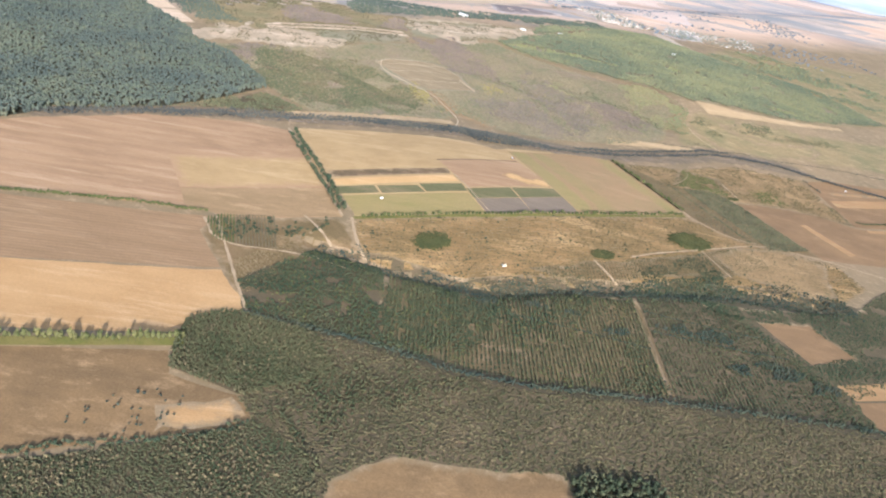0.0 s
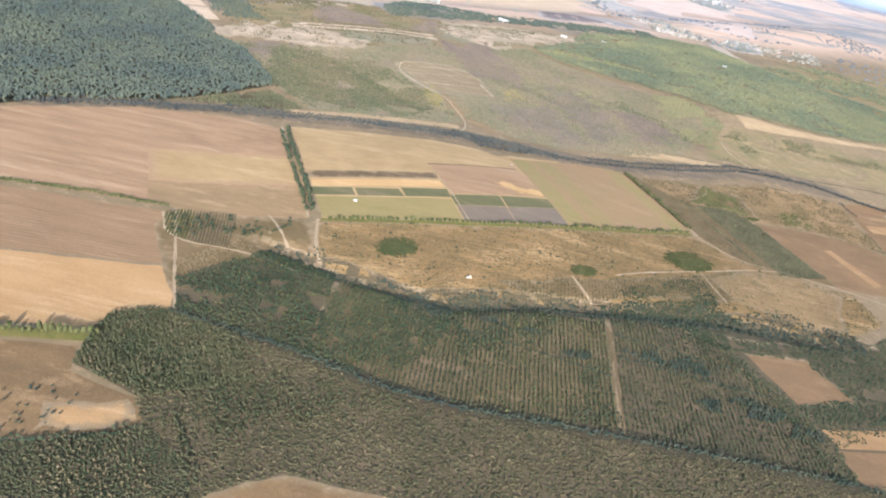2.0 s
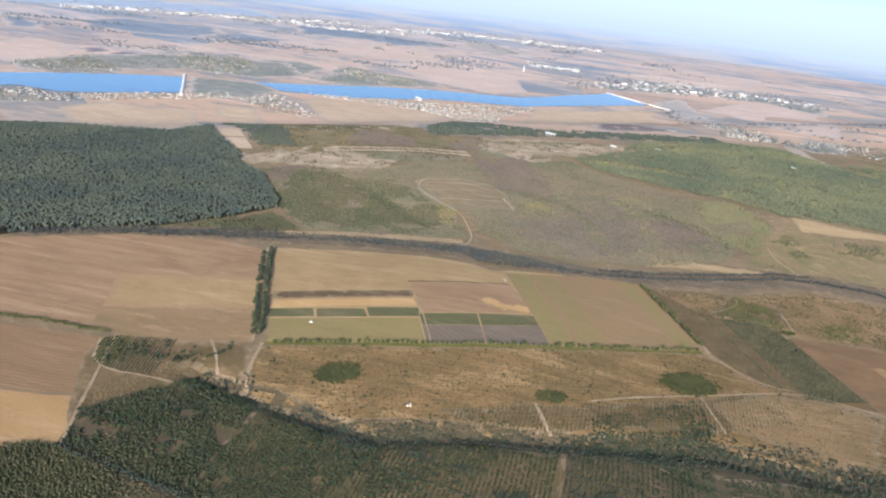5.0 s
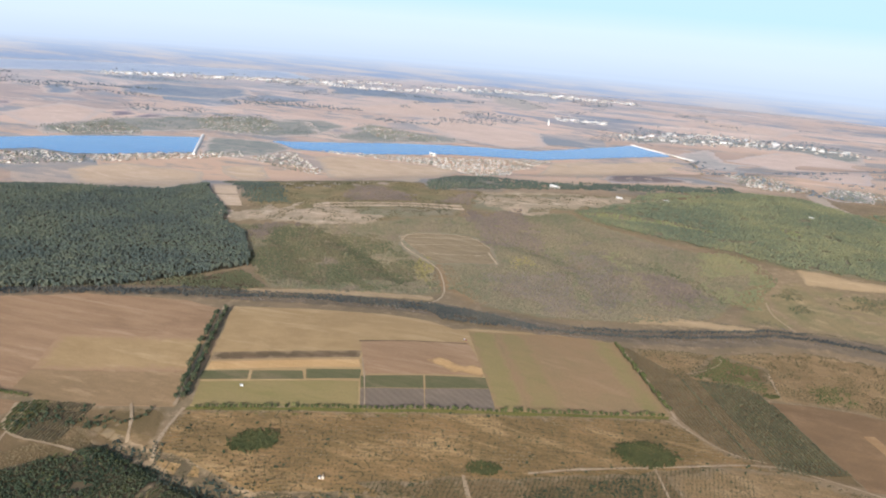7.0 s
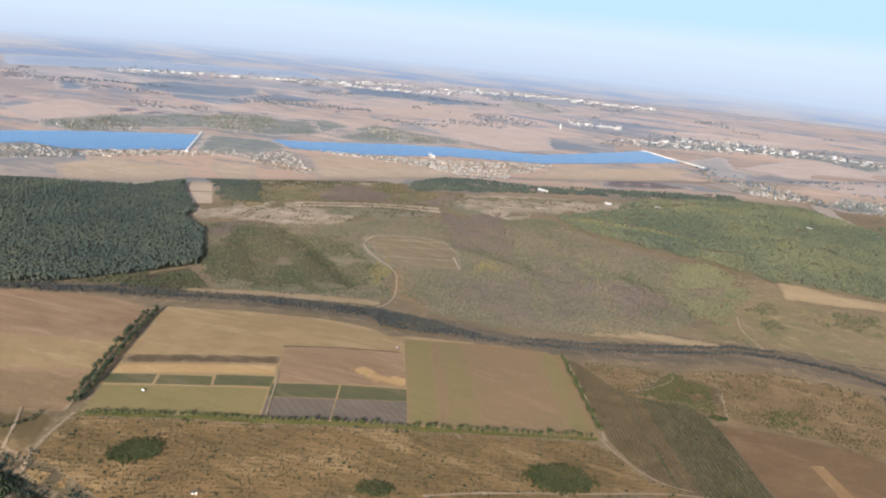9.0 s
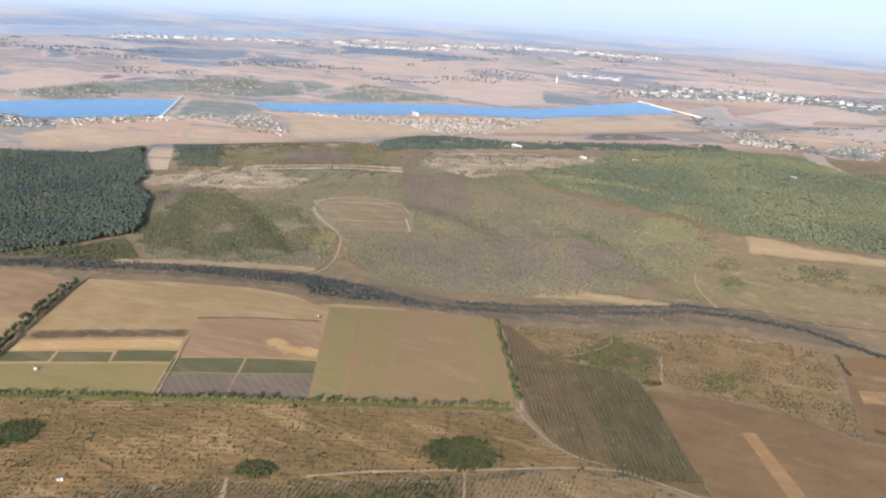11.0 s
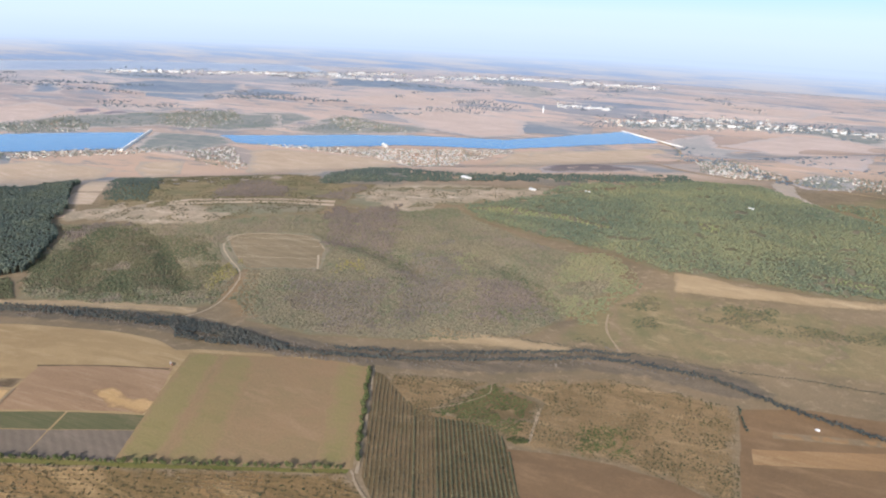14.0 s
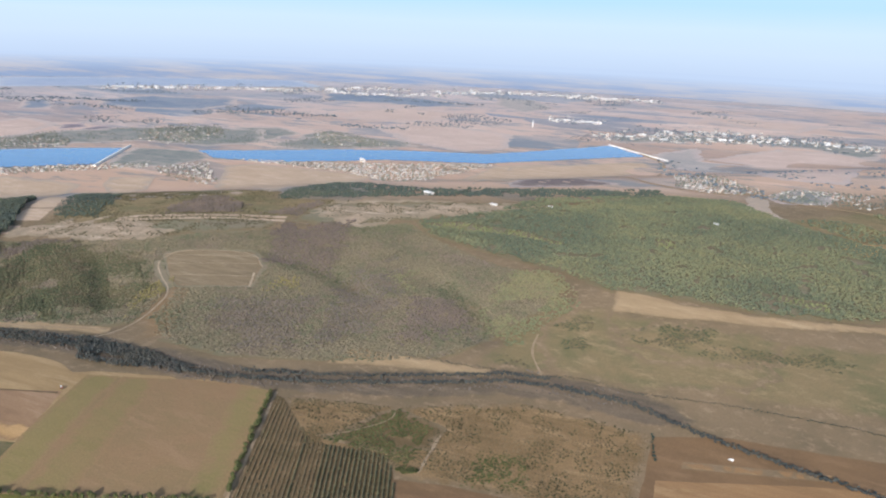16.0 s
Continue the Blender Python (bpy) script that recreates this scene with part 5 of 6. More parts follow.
stand("straw_tufts", np.r_[fill(EASTLAND, 1.5, 58, 0.3, 0.06, ([(248, 652), (268, 702), (304, 692), (308, 668), (288, 655)],)), fill([(-104, 438), (-96, 408), (-64, 343), (-40, 419), (-30, 426)], 1.5, 59, 0.3)], 0.55, 0.65, MICRO, L_STRAW, "dry straw tufts on weedy land", "tufts", 58, stem=False)
stand("young_woodland", np.r_[fill([(6, 345), (6, 405), (26, 402), (55, 392), (75, 398), (62, 350), (44, 328)], 1.35, 61, 0.2, 0.05), fill(ORCHARD, 1.8, 62, 0.75, 0.03)], 0.8, 1.4, MICRO, L_YOUNG, "young trees grown up between orchard rows", "wood", 61, stem=False)
stand("tussocks", fill(MEADOW, 3.0, 21, 0.6, 0.07), 0.6, 0.8, MICRO, L_SCRUB, "low tussocks and weeds in dry grass", "tussocks", 21, stem=False)
stand("tussocks", fill(EASTLAND, 1.9, 22, 0.5, 0.06), 0.65, 0.95, MICRO, L_SCRUB, "weeds and low bushes on dry land", "tussocks", 22, stem=False)
stand("meadow_bushes", fill(MEADOW, 12, 28, 0.5, 0.05), 0.95, 1.2, SMALL, L_YOUNG, "small bushes scattered over dry meadow", "bushes", 28)
stand("yellow_trees", np.r_[fill([(-4, 784), (4, 819), (29, 791), (29, 760), (44, 720), (19, 745)], 2.1, 23, 0.15, 0.03, (OPEN_PATH,), 8), fill([(64, 858), (98, 878), (125, 832), (87, 822)], 2.3, 29, 0.45, soft=14)], 0.95, 1.7, MICRO, L_GOLDEN, "yellow autumn trees beside a path", "trees", 23, stem=False)
stand("grass_bushes", fill([(-36, 437), (-96, 414), (-105, 435), (-36, 460)], 3.4, 24, 0.3), 1.2, 2.0, SMALL, L_YOUNG, "bushes in rough grass", "bushes", 24)
stand("hillside_bushes", np.r_[fill([(-239, 900), (-160, 915), (-13, 1007), (-5, 957), (-90, 882), (-212, 855)], 3.0, 25, 0.6, 0.05),
                               fill([(-28, 1087), (85, 1159), (223, 1227), (210, 1173), (111, 1088), (41, 1012)], 3.5, 27, 0.6, 0.05), fill([(-240, 900), (-265, 960), (-400, 1115), (-227, 1123), (-112, 1138), (-84, 1098), (0, 1120), (-10, 1000), (-160, 915)], 3.6, 127, 0.4, 0.03)], 1.2, 1.0, MICRO, L_SCRUB, "scattered bushes on rough hillside", "bushes", 25)

shrub_xy = np.array([(x + 0.2 * math.sin(y), y) for x in np.arange(92, 288, 2.2) for y in np.arange(425, 536, 1.3)])
shrub_xy = shrub_xy[inside(shrub_xy[:, 0], shrub_xy[:, 1], PLANTATION)]
stand("plantation_shrubs", shrub_xy, 0.55, 0.8, MICRO, L_SCRUB, "low shrubs planted in rows", "plantation", 50, stem=False)
stand("creek_trees", fill([(40, 688), (105, 690), (135, 683), (95, 660), (70, 655)], 1.5, 51, 0.1), 1.0, 2.6, TINY, L_CREEK, "dark shaded wood in a creek bend", "wood", 51)

stand("weeds", np.r_[fill([(247, 649), (271, 701), (300, 689), (305, 646), (287, 650)], 1.35, 52, 0.1, 0.05, soft=6), fill([(327, 678), (355, 688), (368, 655), (329, 643)], 1.4, 53, 0.1, 0.05, soft=9)], 0.95, 0.8, MICRO, L_HEDGE, "bright green weeds on dry land", "weeds", 52, stem=False)
stand("olive_wood", np.r_[fill([(250, 967), (303, 957), (329, 897), (316, 830), (301, 803), (281, 817), (254, 865)], 1.8, 54, 0.2, 0.02, soft=14), fill([(154, 911), (180, 933), (194, 883), (173, 864)], 1.8, 69, 0.2, 0.02, soft=14)], 1.5, 1.4, MICRO, L_OLIVEWOOD, "olive green young wood on a hillside", "wood", 54, squat=0.4, stem=False, vary=0.15)
stand("gully_trees", np.concatenate([along(line, 0.7, 7.0, 130 + i) for i, (line, deep, wide) in enumerate(GULLIES) if line[0][1] > 600]), 1.1, 1.6, MICRO, L_HAZEL, "dark trees down a gully", "trees", 130, stem=False)
stand("leafless_wood", np.r_[fill([(-176, 1008), (-185, 1068), (-156, 1088), (-85, 1047), (-72, 1001), (-143, 967)], 2.4, 140, soft=14), fill([(-54, 1007), (-37, 1104), (-20, 1100), (-8, 1026)], 2.4, 141, soft=8)], 1.6, 2.0, MICRO, L_PLUM, "plum brown leafless wood beside bare fields", "wood", 140, squat=0.7, stem=False)
stand("hillside_scrub", np.concatenate([fill(area, 1.9, 75 + i, 0.12, 0.03, (), soft) for i, (area, soft) in enumerate((
    ([(364, 859), (391, 893), (427, 897), (440, 870), (422, 855), (380, 838)], 16), ([(409, 844), (440, 880), (469, 890), (530, 900), (512, 870), (469, 848)], 18), ([(326, 833), (347, 850), (358, 829), (338, 815)], 9),
    ([(318, 850), (336, 842), (350, 856), (345, 880), (325, 880)], 10), ([(300, 800), (330, 792), (330, 782), (290, 780)], 10)))]), 1.35, 0.8, MICRO, L_HAZEL, "olive scrub on a sandy hillside", "scrub", 75, squat=0.5, stem=False, vary=0.3)
stand("hazel_wood", fill([(-150, 722), (-190, 800), (-215, 828), (-150, 856), (-60, 850), (-30, 826), (10, 796), (40, 740), (0, 697), (-83, 672)], 1.9, 70, 0.15, 0.02, (OPEN_CLEARING, OPEN_PATH), 18), 1.6, 1.4, MICRO, L_HAZEL, "olive green young wood on a hillside", "wood", 71, squat=0.4, stem=False, vary=0.15)

# Orchard and vineyard ---------------------------------------------------------------
r = np.random.RandomState(5)
rows_xy = np.array([(x + r.randn() * 0.12, y + r.randn() * 0.3) for x in np.arange(5.5, 160.5, 2.35) for y in np.arange(314, 440, 1.45)])
keep = inside(rows_xy[:, 0], rows_xy[:, 1], ORCHARD) & (r.rand(len(rows_xy)) < 0.92)
stand("orchard_trees", rows_xy[keep], 0.8, 1.6, MICRO, L_ORCHARD, "small orchard trees planted in straight rows", "orchard", 27, stem=False)
rows_xy = np.array([(x + r.randn() * 0.22, y + r.randn() * 0.5) for x in np.arange(164.5, 277, 2.4) for y in np.arange(314, 440, 1.6)])
keep = inside(rows_xy[:, 0], rows_xy[:, 1], ORCHARD_E) & (r.rand(len(rows_xy)) < 0.85)
stand("overgrown_orchard", rows_xy[keep], 0.85, 1.35, MICRO, L_ORCHARD, "overgrown orchard with gaps in its rows", "orchard", 30, stem=False)
CROSS = ([(164, 409), (196, 406), (243, 402)], [(77, 380), (120, 375), (160, 369)], [(165, 388), (206, 385), (250, 384)])
stand("orchard_scrub", np.r_[fill([(195, 440), (234, 440), (236, 424), (262, 386), (276, 350), (279, 322), (266, 322), (250, 378), (226, 422)], 1.5, 220, 0.1), fill([(257, 378), (299, 398), (320, 384), (330, 383), (275, 352)], 1.7, 221, 0.3)], 0.75, 1.1, MICRO, L_YOUNG, "green bushes along an old orchard", "bushes", 220, stem=False)
stand("orchard_hedge", np.concatenate([along(line, 0.8, 0.5, 120 + i) for i, line in enumerate(CROSS)]), 0.6, 1.3, TINY, L_BELT, "dark bushes along a path across an orchard", "bushes", 120, stem=False)


def vine_row(spots, radius, tall, material, label, seed, group, gaps=0.08):
    """One row of vines on its wires: a lumpy hedge of leaves, low or bare where a plant is missing."""
    rr = np.random.RandomState(seed)
    side = np.array([-(spots[-1] - spots[0])[1], (spots[-1] - spots[0])[0]])
    side = side / np.linalg.norm(side)
    a = np.radians([-10, 35, 90, 145, 190])
    size = radius * (0.6 + 0.75 * rr.rand(len(spots)))
    high = tall * (0.7 + 0.5 * rr.rand(len(spots)))
    bare = rr.rand(len(spots)) < gaps
    size[bare], high[bare] = 0.05, 0.12
    verts = []
    for (x, y), w, h in zip(spots, size, high):
        for t in a:
            u = w * math.cos(t) * (0.75 + 0.5 * rr.rand())
            verts.append((x + side[0] * u, y + side[1] * u, float(land(x, y)) + 0.1 + h * (0.25 + 0.75 * max(0.0, math.sin(t))) * (0.85 + 0.3 * rr.rand())))
    faces = [(i * 5 + k, i * 5 + k + 1, i * 5 + k + 6, i * 5 + k + 5) for i in range(len(spots) - 1) for k in range(4)]
    tagged(new("trellised_vine", mesh_of("trellised_vine", verts, faces, material, np.repeat(rr.rand(len(spots)), 5))), label, "vine row", group)


row_way, row_side = Vector((0.40, -0.917)), Vector((0.917, 0.40))
for k in range(52):
    start = Vector((201, 672)) + row_side * (0.9 + k * 2.3)
    spots = np.array([start + row_way * (s + 0.15 * r.randn()) for s in np.arange(-80, 160, 0.7)])
    spots = spots[inside(spots[:, 0], spots[:, 1], VINES)]
    if len(spots) > 5 and k < 11 + 7 * r.rand():
        vine_row(spots, 0.46, 0.9, L_DRYVINE, "thin brown row of young vines", 60 + k, "vineyard rows", 0.3)
    elif len(spots) > 5:
        vine_row(spots, 0.58, 1.35, L_VINE, "straight row of brownish green vines", 60 + k, "vineyard rows", 0.12)
for k in range(26):
    start = Vector((-109, 405)) + Vector((0.99, 0.12)) * (k * 1.9)
    spots = np.array([start + Vector((-0.22, 0.975)) * s for s in np.arange(0, 52, 0.8)])
    spots = spots[inside(spots[:, 0], spots[:, 1], [(-111, 437), (-102, 444), (-69, 452), (-55, 435), (-45, 409), (-52, 405), (-98, 411)])]
    if len(spots) > 5:
        vine_row(spots, 0.52, 0.95, L_HEDGE if k < 13 else L_DRYVINE, "bright green row of vines beside a track" if k < 13 else "brownish row of vines beside rough grass", 100 + k, "small vineyard rows")

# Hedgerow trees ------------------------------------------------------------------------
placed = set()
hedge_kinds = [tree_kind("tree", "bushy yellow green hedgerow tree beside a field", "tree", L_HEDGE, 1.7, 3.4, 1 + i, 80, 8) for i in range(4)]
tall_kinds = [tree_kind("tree", "tall green tree in a field border row", "tree", L_HEDGE, 1.6, 5.6, 11 + i, 110, 9) for i in range(3)]
lane_kinds = [tree_kind("tree", "dense dark green lane tree", "tree", L_YOUNG, 1.9, 4.6, 21 + i, 90, 8) for i in range(3)]
bush_kinds = [tree_kind("bush", "round dark bush in sunburnt pasture", "bush", L_BELT, 1.0, 2.0, 31 + i, 60, 6) for i in range(3)]
plant_row(hedge_kinds, along([(-16, 467), (30, 484), (75, 500), (150, 534), (238, 580)], 2.9, 0.5, 41), 41, 0.7, 1.25)
plant_row(lane_kinds, np.r_[along([(-28, 473), (-85, 608)], 3.4, 0.8, 42), along([(-32, 471), (-90, 606)], 4.5, 0.8, 43)], 42)
plant_row(hedge_kinds, along([(239, 587), (195, 685)], 3.4, 0.7, 44), 44, 0.9, 1.4)
plant_row(tall_kinds, along([(-276, 261), (-174, 287), (-116, 301), (-85, 311)], 2.7, 0.6, 45), 45)
stand("hedge", along([(-360, 414), (-231, 429), (-191, 437), (-155, 443), (-111, 444)], 0.8, 0.9, 46), 1.05, 2.2, SMALL, L_HEDGE, "ragged olive green hedge between two fields", "hedge", 46, stem=False, kind="thing")
stand("hedge", along([(421, 646), (428, 644), (448, 651), (500, 668)], 0.8, 0.8, 146), 0.9, 1.5, SMALL, L_COPSE, "dark ragged hedge in tilled land", "hedge", 146, stem=False, kind="thing")
stand("woodland_edge", along([(-192, 198), (-128, 223), (-107, 232), (-84, 240), (-56, 249), (-44, 260)], 0.9, 2.0, 47), 0.9, 1.9, TINY, L_YOUNG, "dark bushes along the edge of young woodland", "bushes", 47, stem=False)
plant_row(bush_kinds, fill([(-116, 243), (-104, 272), (-76, 272), (-66, 255), (-96, 240)], 5.0, 48, 0.2), 48, 0.55, 0.95)
plant_row(bush_kinds, along([(408, 736), (414, 708)], 2.6, 0.5, 49), 49)


def thicket(x, y, long, wide, angle, label):
    """A round clump of dense bushes, one plant colony."""
    rr = np.random.RandomState(int(x))
    long, wide = long * 1.12, wide * 1.12
    count = int(long * wide * 6)
    a, d = rr.rand(count) * 2 * np.pi, np.sqrt(rr.rand(count)) * (0.85 + 0.15 * rr.randn(count))
    u, w = d * np.cos(a) * long, d * np.sin(a) * wide
    c, s = math.cos(radians(angle)), math.sin(radians(angle))
    stand("thicket", np.c_[x + u * c - w * s, y + u * s + w * c], 0.75, 1.3, TINY, L_THICKET, label, "thicket", int(x), stem=False, kind="thing", group="round thickets in the meadow")


thicket(31, 449, 12.9, 9.2, 45, "round dark green thicket in dry meadow")
thicket(227, 528, 16.6, 12.0, 30, "large round green thicket beside a track")
thicket(149, 473, 8.3, 5.5, 25, "small round green thicket beside a track")
thicket(303, 645, 5.5, 2.8, 20, "small green thicket at a field corner")


# Small buildings and machines ---------------------------------------------------------
def box(bm, x, y, z, w, d, h, bevel=0.0):
    made = bmesh.ops.create_cube(bm, size=1.0, matrix=Matrix.Translation((x, y, z + h / 2)) @ Matrix.Diagonal((w, d, h, 1)))
    if bevel:
        bmesh.ops.bevel(bm, geom=list({e for v in made["verts"] for e in v.link_edges}), offset=bevel, segments=1, affect="EDGES")


def boxed(name, material, *boxes, bevel=0.0):
    bm = bmesh.new()
    for b in boxes:
        box(bm, *b, bevel=bevel)
    return from_bm(name, bm, material)


def gable(name, material, w, d, h, rise, over, thick=0.0):
    """Walls with gable ends (thick 0), or the two sloping slabs of the roof on them."""
    bm = bmesh.new()
    if not thick:
        ring = [(-w / 2, 0), (w / 2, 0), (w / 2, h), (0, h + rise), (-w / 2, h)]
    else:
        o = over * rise / (w / 2)
        ring = [(-w / 2 - over, h - o), (0, h + rise), (w / 2 + over, h - o), (w / 2 + over, h - o + thick), (0, h + rise + thick), (-w / 2 - over, h - o + thick)]
    ends = [[bm.verts.new((x, y, z)) for x, z in ring] for y in (-d / 2 - over * bool(thick), d / 2 + over * bool(thick))]
    bm.faces.new(ends[0])
    bm.faces.new(ends[1][::-1])
    for i in range(len(ring)):
        j = (i + 1) % len(ring)
        bm.faces.new((ends[0][j], ends[0][i], ends[1][i], ends[1][j]))
    bmesh.ops.recalc_face_normals(bm, faces=bm.faces)
    return from_bm(name, bm, material)


def house_kind(label, w, d, h, roof, category="house", name="house", chimney=True):
    root = tagged(new(name), label, category, "village houses" if name == "house" else "")
    part("wall", gable("wall", M_PLASTER, w, d, h, w * 0.28, 0), root)
    part("roof", gable("roof", roof, w, d, h, w * 0.28, 0.4, 0.25), root)
    if chimney:
        part("chimney", boxed("chimney", M_ROOFRED, (w * 0.2, d * 0.2, h, 0.7, 0.7, w * 0.28 + 0.6)), root)
    return root


def settle(kind, x, y, turn, s=1.0):
    m = pose(x, y, float(land(x, y)) - 0.1, 0, 0, turn) @ Matrix.Diagonal((s, s, s, 1))
    if kind.name in placed:
        copy_thing(kind, m).matrix_basis = m
    else:
        placed.add(kind.name)
        kind.matrix_basis = m


HOUSES = [house_kind("white plastered village house with a grey roof", 7.5, 10, 3.2, M_ROOFGREY), house_kind("white village house with a tiled roof", 8, 9, 3.4, M_ROOFRED),
          house_kind("small pale house with a low grey roof", 6, 8, 2.8, M_ROOFGREY), house_kind("large white two storey house", 9, 12, 5.6, M_ROOFRED)]
VILLAGES = [([(-960, 1010), (-796, 1111), (-764, 1149), (-700, 1147), (-616, 1250), (-519, 1351), (-492, 1311), (-578, 1204), (-656, 1102), (-715, 1038), (-860, 930)], 15, 0.25),
            ([(-480, 1317), (-449, 1409), (-323, 1279), (-321, 1250), (-415, 1266)], 15, 0.3),
            ([(-425, 1450), (-358, 1478), (-277, 1506), (-189, 1560), (-14, 1666), (-21, 1603), (-56, 1497), (-40, 1330), (-127, 1425), (-201, 1448), (-275, 1451)], 13, 0.05),
            ([(307, 1610), (365, 1639), (407, 1554), (446, 1511), (441, 1481), (396, 1449), (358, 1450), (326, 1475)], 15, 0.15), ([(449, 1481), (480, 1553), (543, 1567), (660, 1590), (640, 1480), (466, 1437)], 19, 0.35),
            ([(-921, 1325), (-899, 1480), (-797, 1439), (-753, 1387), (-828, 1290)], 19, 0.35), ([(-798, 1631), (-778, 1735), (-704, 1768), (-597, 1648), (-634, 1513), (-727, 1534)], 19, 0.3),
            ([(-478, 1790), (-462, 1844), (-272, 1760), (-266, 1727), (-375, 1678)], 17, 0.2)]
hr = np.random.RandomState(77)
garden = []
for k, (area, gap, clear) in enumerate(VILLAGES):
    for x, y in fill(area, gap * 1.6, 80 + k, clear, 0.02):
        settle(HOUSES[hr.choice(4, p=[0.4, 0.2, 0.3, 0.1])], x, y, hr.choice([40, 130]) + hr.randn() * 8, 0.28 + 0.18 * hr.rand())
        garden.append((x + 4, y + 4))
    garden += fill(area, 6.2, 90 + k, 0.15).tolist()


def hamlet(name, xy, size, label, category, seed):
    """Many small pale houses with pitched roofs, too far off to tell their parts."""
    rr = np.random.RandomState(seed)
    shape = np.array([(-1, -0.7, 0), (1, -0.7, 0), (1, 0.7, 0), (-1, 0.7, 0), (-1, -0.7, 0.9), (1, -0.7, 0.9), (1, 0.7, 0.9), (-1, 0.7, 0.9), (-1, 0, 1.4), (1, 0, 1.4)])
    quads = [(0, 1, 5, 4), (2, 3, 7, 6), (1, 2, 6, 5), (3, 0, 4, 7), (4, 5, 9, 8), (6, 7, 8, 9)]
    tris = [(5, 6, 9), (7, 4, 8)]
    verts, faces, kind = [], [], []
    for i, (x, y) in enumerate(np.asarray(xy)):
        a, s = radians(rr.choice([40, 130]) + rr.randn() * 8), size * (0.6 + 0.8 * rr.rand() ** 2)
        c, d = math.cos(a), math.sin(a)
        verts += [(x + (u * c - w * d) * s, y + (u * d + w * c) * s, float(land(x, y)) - 0.1 + z * s) for u, w, z in shape]
        faces += [tuple(k + i * 10 for k in f) for f in quads + tris]
        kind += [0, 0, 0, 0, 1 + i % 2, 1 + i % 2, 0, 0]
    me = mesh_of(name, verts, faces, M_PLASTER)
    me.materials.append(M_ROOFGREY)
    me.materials.append(M_ROOFRED)
    me.polygons.foreach_set("material_index", kind)
    tagged(new(name, me), label, category, kind="stuff")


garden += [tuple(p) for p in np.r_[fill([(-956, 1334), (-929, 1515), (-841, 1669), (-601, 1794), (-496, 1635), (-553, 1534), (-700, 1517), (-769, 1424), (-878, 1268)], 10, 197, 0.45, 0.015), fill([(-483, 1626), (-448, 1829), (-290, 1840), (-214, 1773), (-400, 1600)], 10, 198, 0.4, 0.015)]]
hamlet("village_houses", np.concatenate([fill(area, gap * 0.5, 180 + k, clear, 0.02) for k, (area, gap, clear) in enumerate(VILLAGES)]), 1.5, "small white houses of lakeside villages", "houses", 5)
garden += [tuple(p) for area, gap, clear in VILLAGES[5:] for p in fill([(x * 1.02 - y * 0.01, y * 1.02) for x, y in area], 8, 95, 0.3, 0.02)]
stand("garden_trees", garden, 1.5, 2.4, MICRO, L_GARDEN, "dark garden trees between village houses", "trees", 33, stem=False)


def hall(name, label, x, y, turn, w, d, h, roof):
    """A long low white building with a row of windows."""
    root = tagged(new(name), label, "building")
    part("wall", gable("wall", M_PLASTER, w, d, h, w * 0.12, 0), root)
    part("roof", gable("roof", roof, w, d, h, w * 0.12, 0.4, 0.3), root)
    for i in range(int(d / 4)):
        for s in (-1, 1):
            part("window", boxed("window", M_GLASSDARK, (s * w / 2, -d / 2 + 2 + i * 4, h * 0.35, 0.08, 2.0, h * 0.35)), root)
    root.matrix_basis = pose(x, y, float(land(x, y)) - 0.1, 0, 0, turn)


hall("farm_building", "long white farm building on a ridge", 65, 1197, 60, 6, 13, 3.2, M_WHITE)
hall("farm_building", "low white shed beside rough ground", 155, 1183, 70, 3.6, 8, 2.2, M_WHITE)
hall("farm_building", "small white shed beside a forest", 216, 1210, 70, 3, 6, 2, M_WHITE)
hall("farm_building", "white house in a forest glade", 400, 1225, 60, 3.4, 5.5, 2.4, M_WHITE)
hall("farm_building", "white lakeside building with a flat roof", -228, 1560, 45, 7, 15, 4.5, M_WHITE)


def block_kind(label, w, d, floors):
    root = tagged(new("apartment_block"), label, "building", "distant town blocks")
    h = floors * 2.9
    part("wall", boxed("wall", M_BLOCK, (0, 0, 0, w, d, h)), root)
    part("roof", boxed("roof", M_ROOFGREY, (0, 0, h, w + 0.4, d + 0.4, 0.6)), root)
    for f in range(0, floors, 2):
        part("window_band", boxed("window_band", M_GLASSDARK, (0, -d / 2, f * 2.9 + 1.2, w * 0.92, 0.1, 1.1)), root)
    return root


BLOCKS = [block_kind("long white apartment block far across the valley", 46, 13, 5), block_kind("tall white apartment block in a distant town", 26, 15, 9),
          block_kind("low white industrial hall in a distant town", 60, 24, 2), block_kind("plain white building in a distant town", 22, 14, 4)]
TOWN = [([(-1615, 2311), (-1507, 2391), (-1398, 2464)], 9), ([(-1398, 2464), (-1303, 2565), (-1096, 2699)], 26), ([(-1116, 2593), (-1015, 2852), (-820, 2990)], 20),
        ([(-1024, 2717), (-793, 2717), (-649, 2877)], 14), ([(-691, 2935), (-476, 3139), (-176, 3216)], 13), ([(-265, 3121), (-118, 3153), (60, 3200)], 11),
        ([(-128, 2414), (-53, 2432), (23, 2430)], 12), ([(57, 2167), (145, 2223), (286, 2421), (430, 2400), (597, 2337), (678, 2371)], 22), ([(173, 2197), (276, 2256), (380, 2305), (485, 2348)], 24)]
for k, (line, gap) in enumerate(TOWN):
    for x, y in along(line, gap, 22 if k > 6 else 30, 71 + k):
        settle(BLOCKS[hr.choice(4, p=[0.5, 0.05, 0.2, 0.25])], x, y, 30 + hr.randn() * 8, 0.20 + 0.20 * hr.rand())
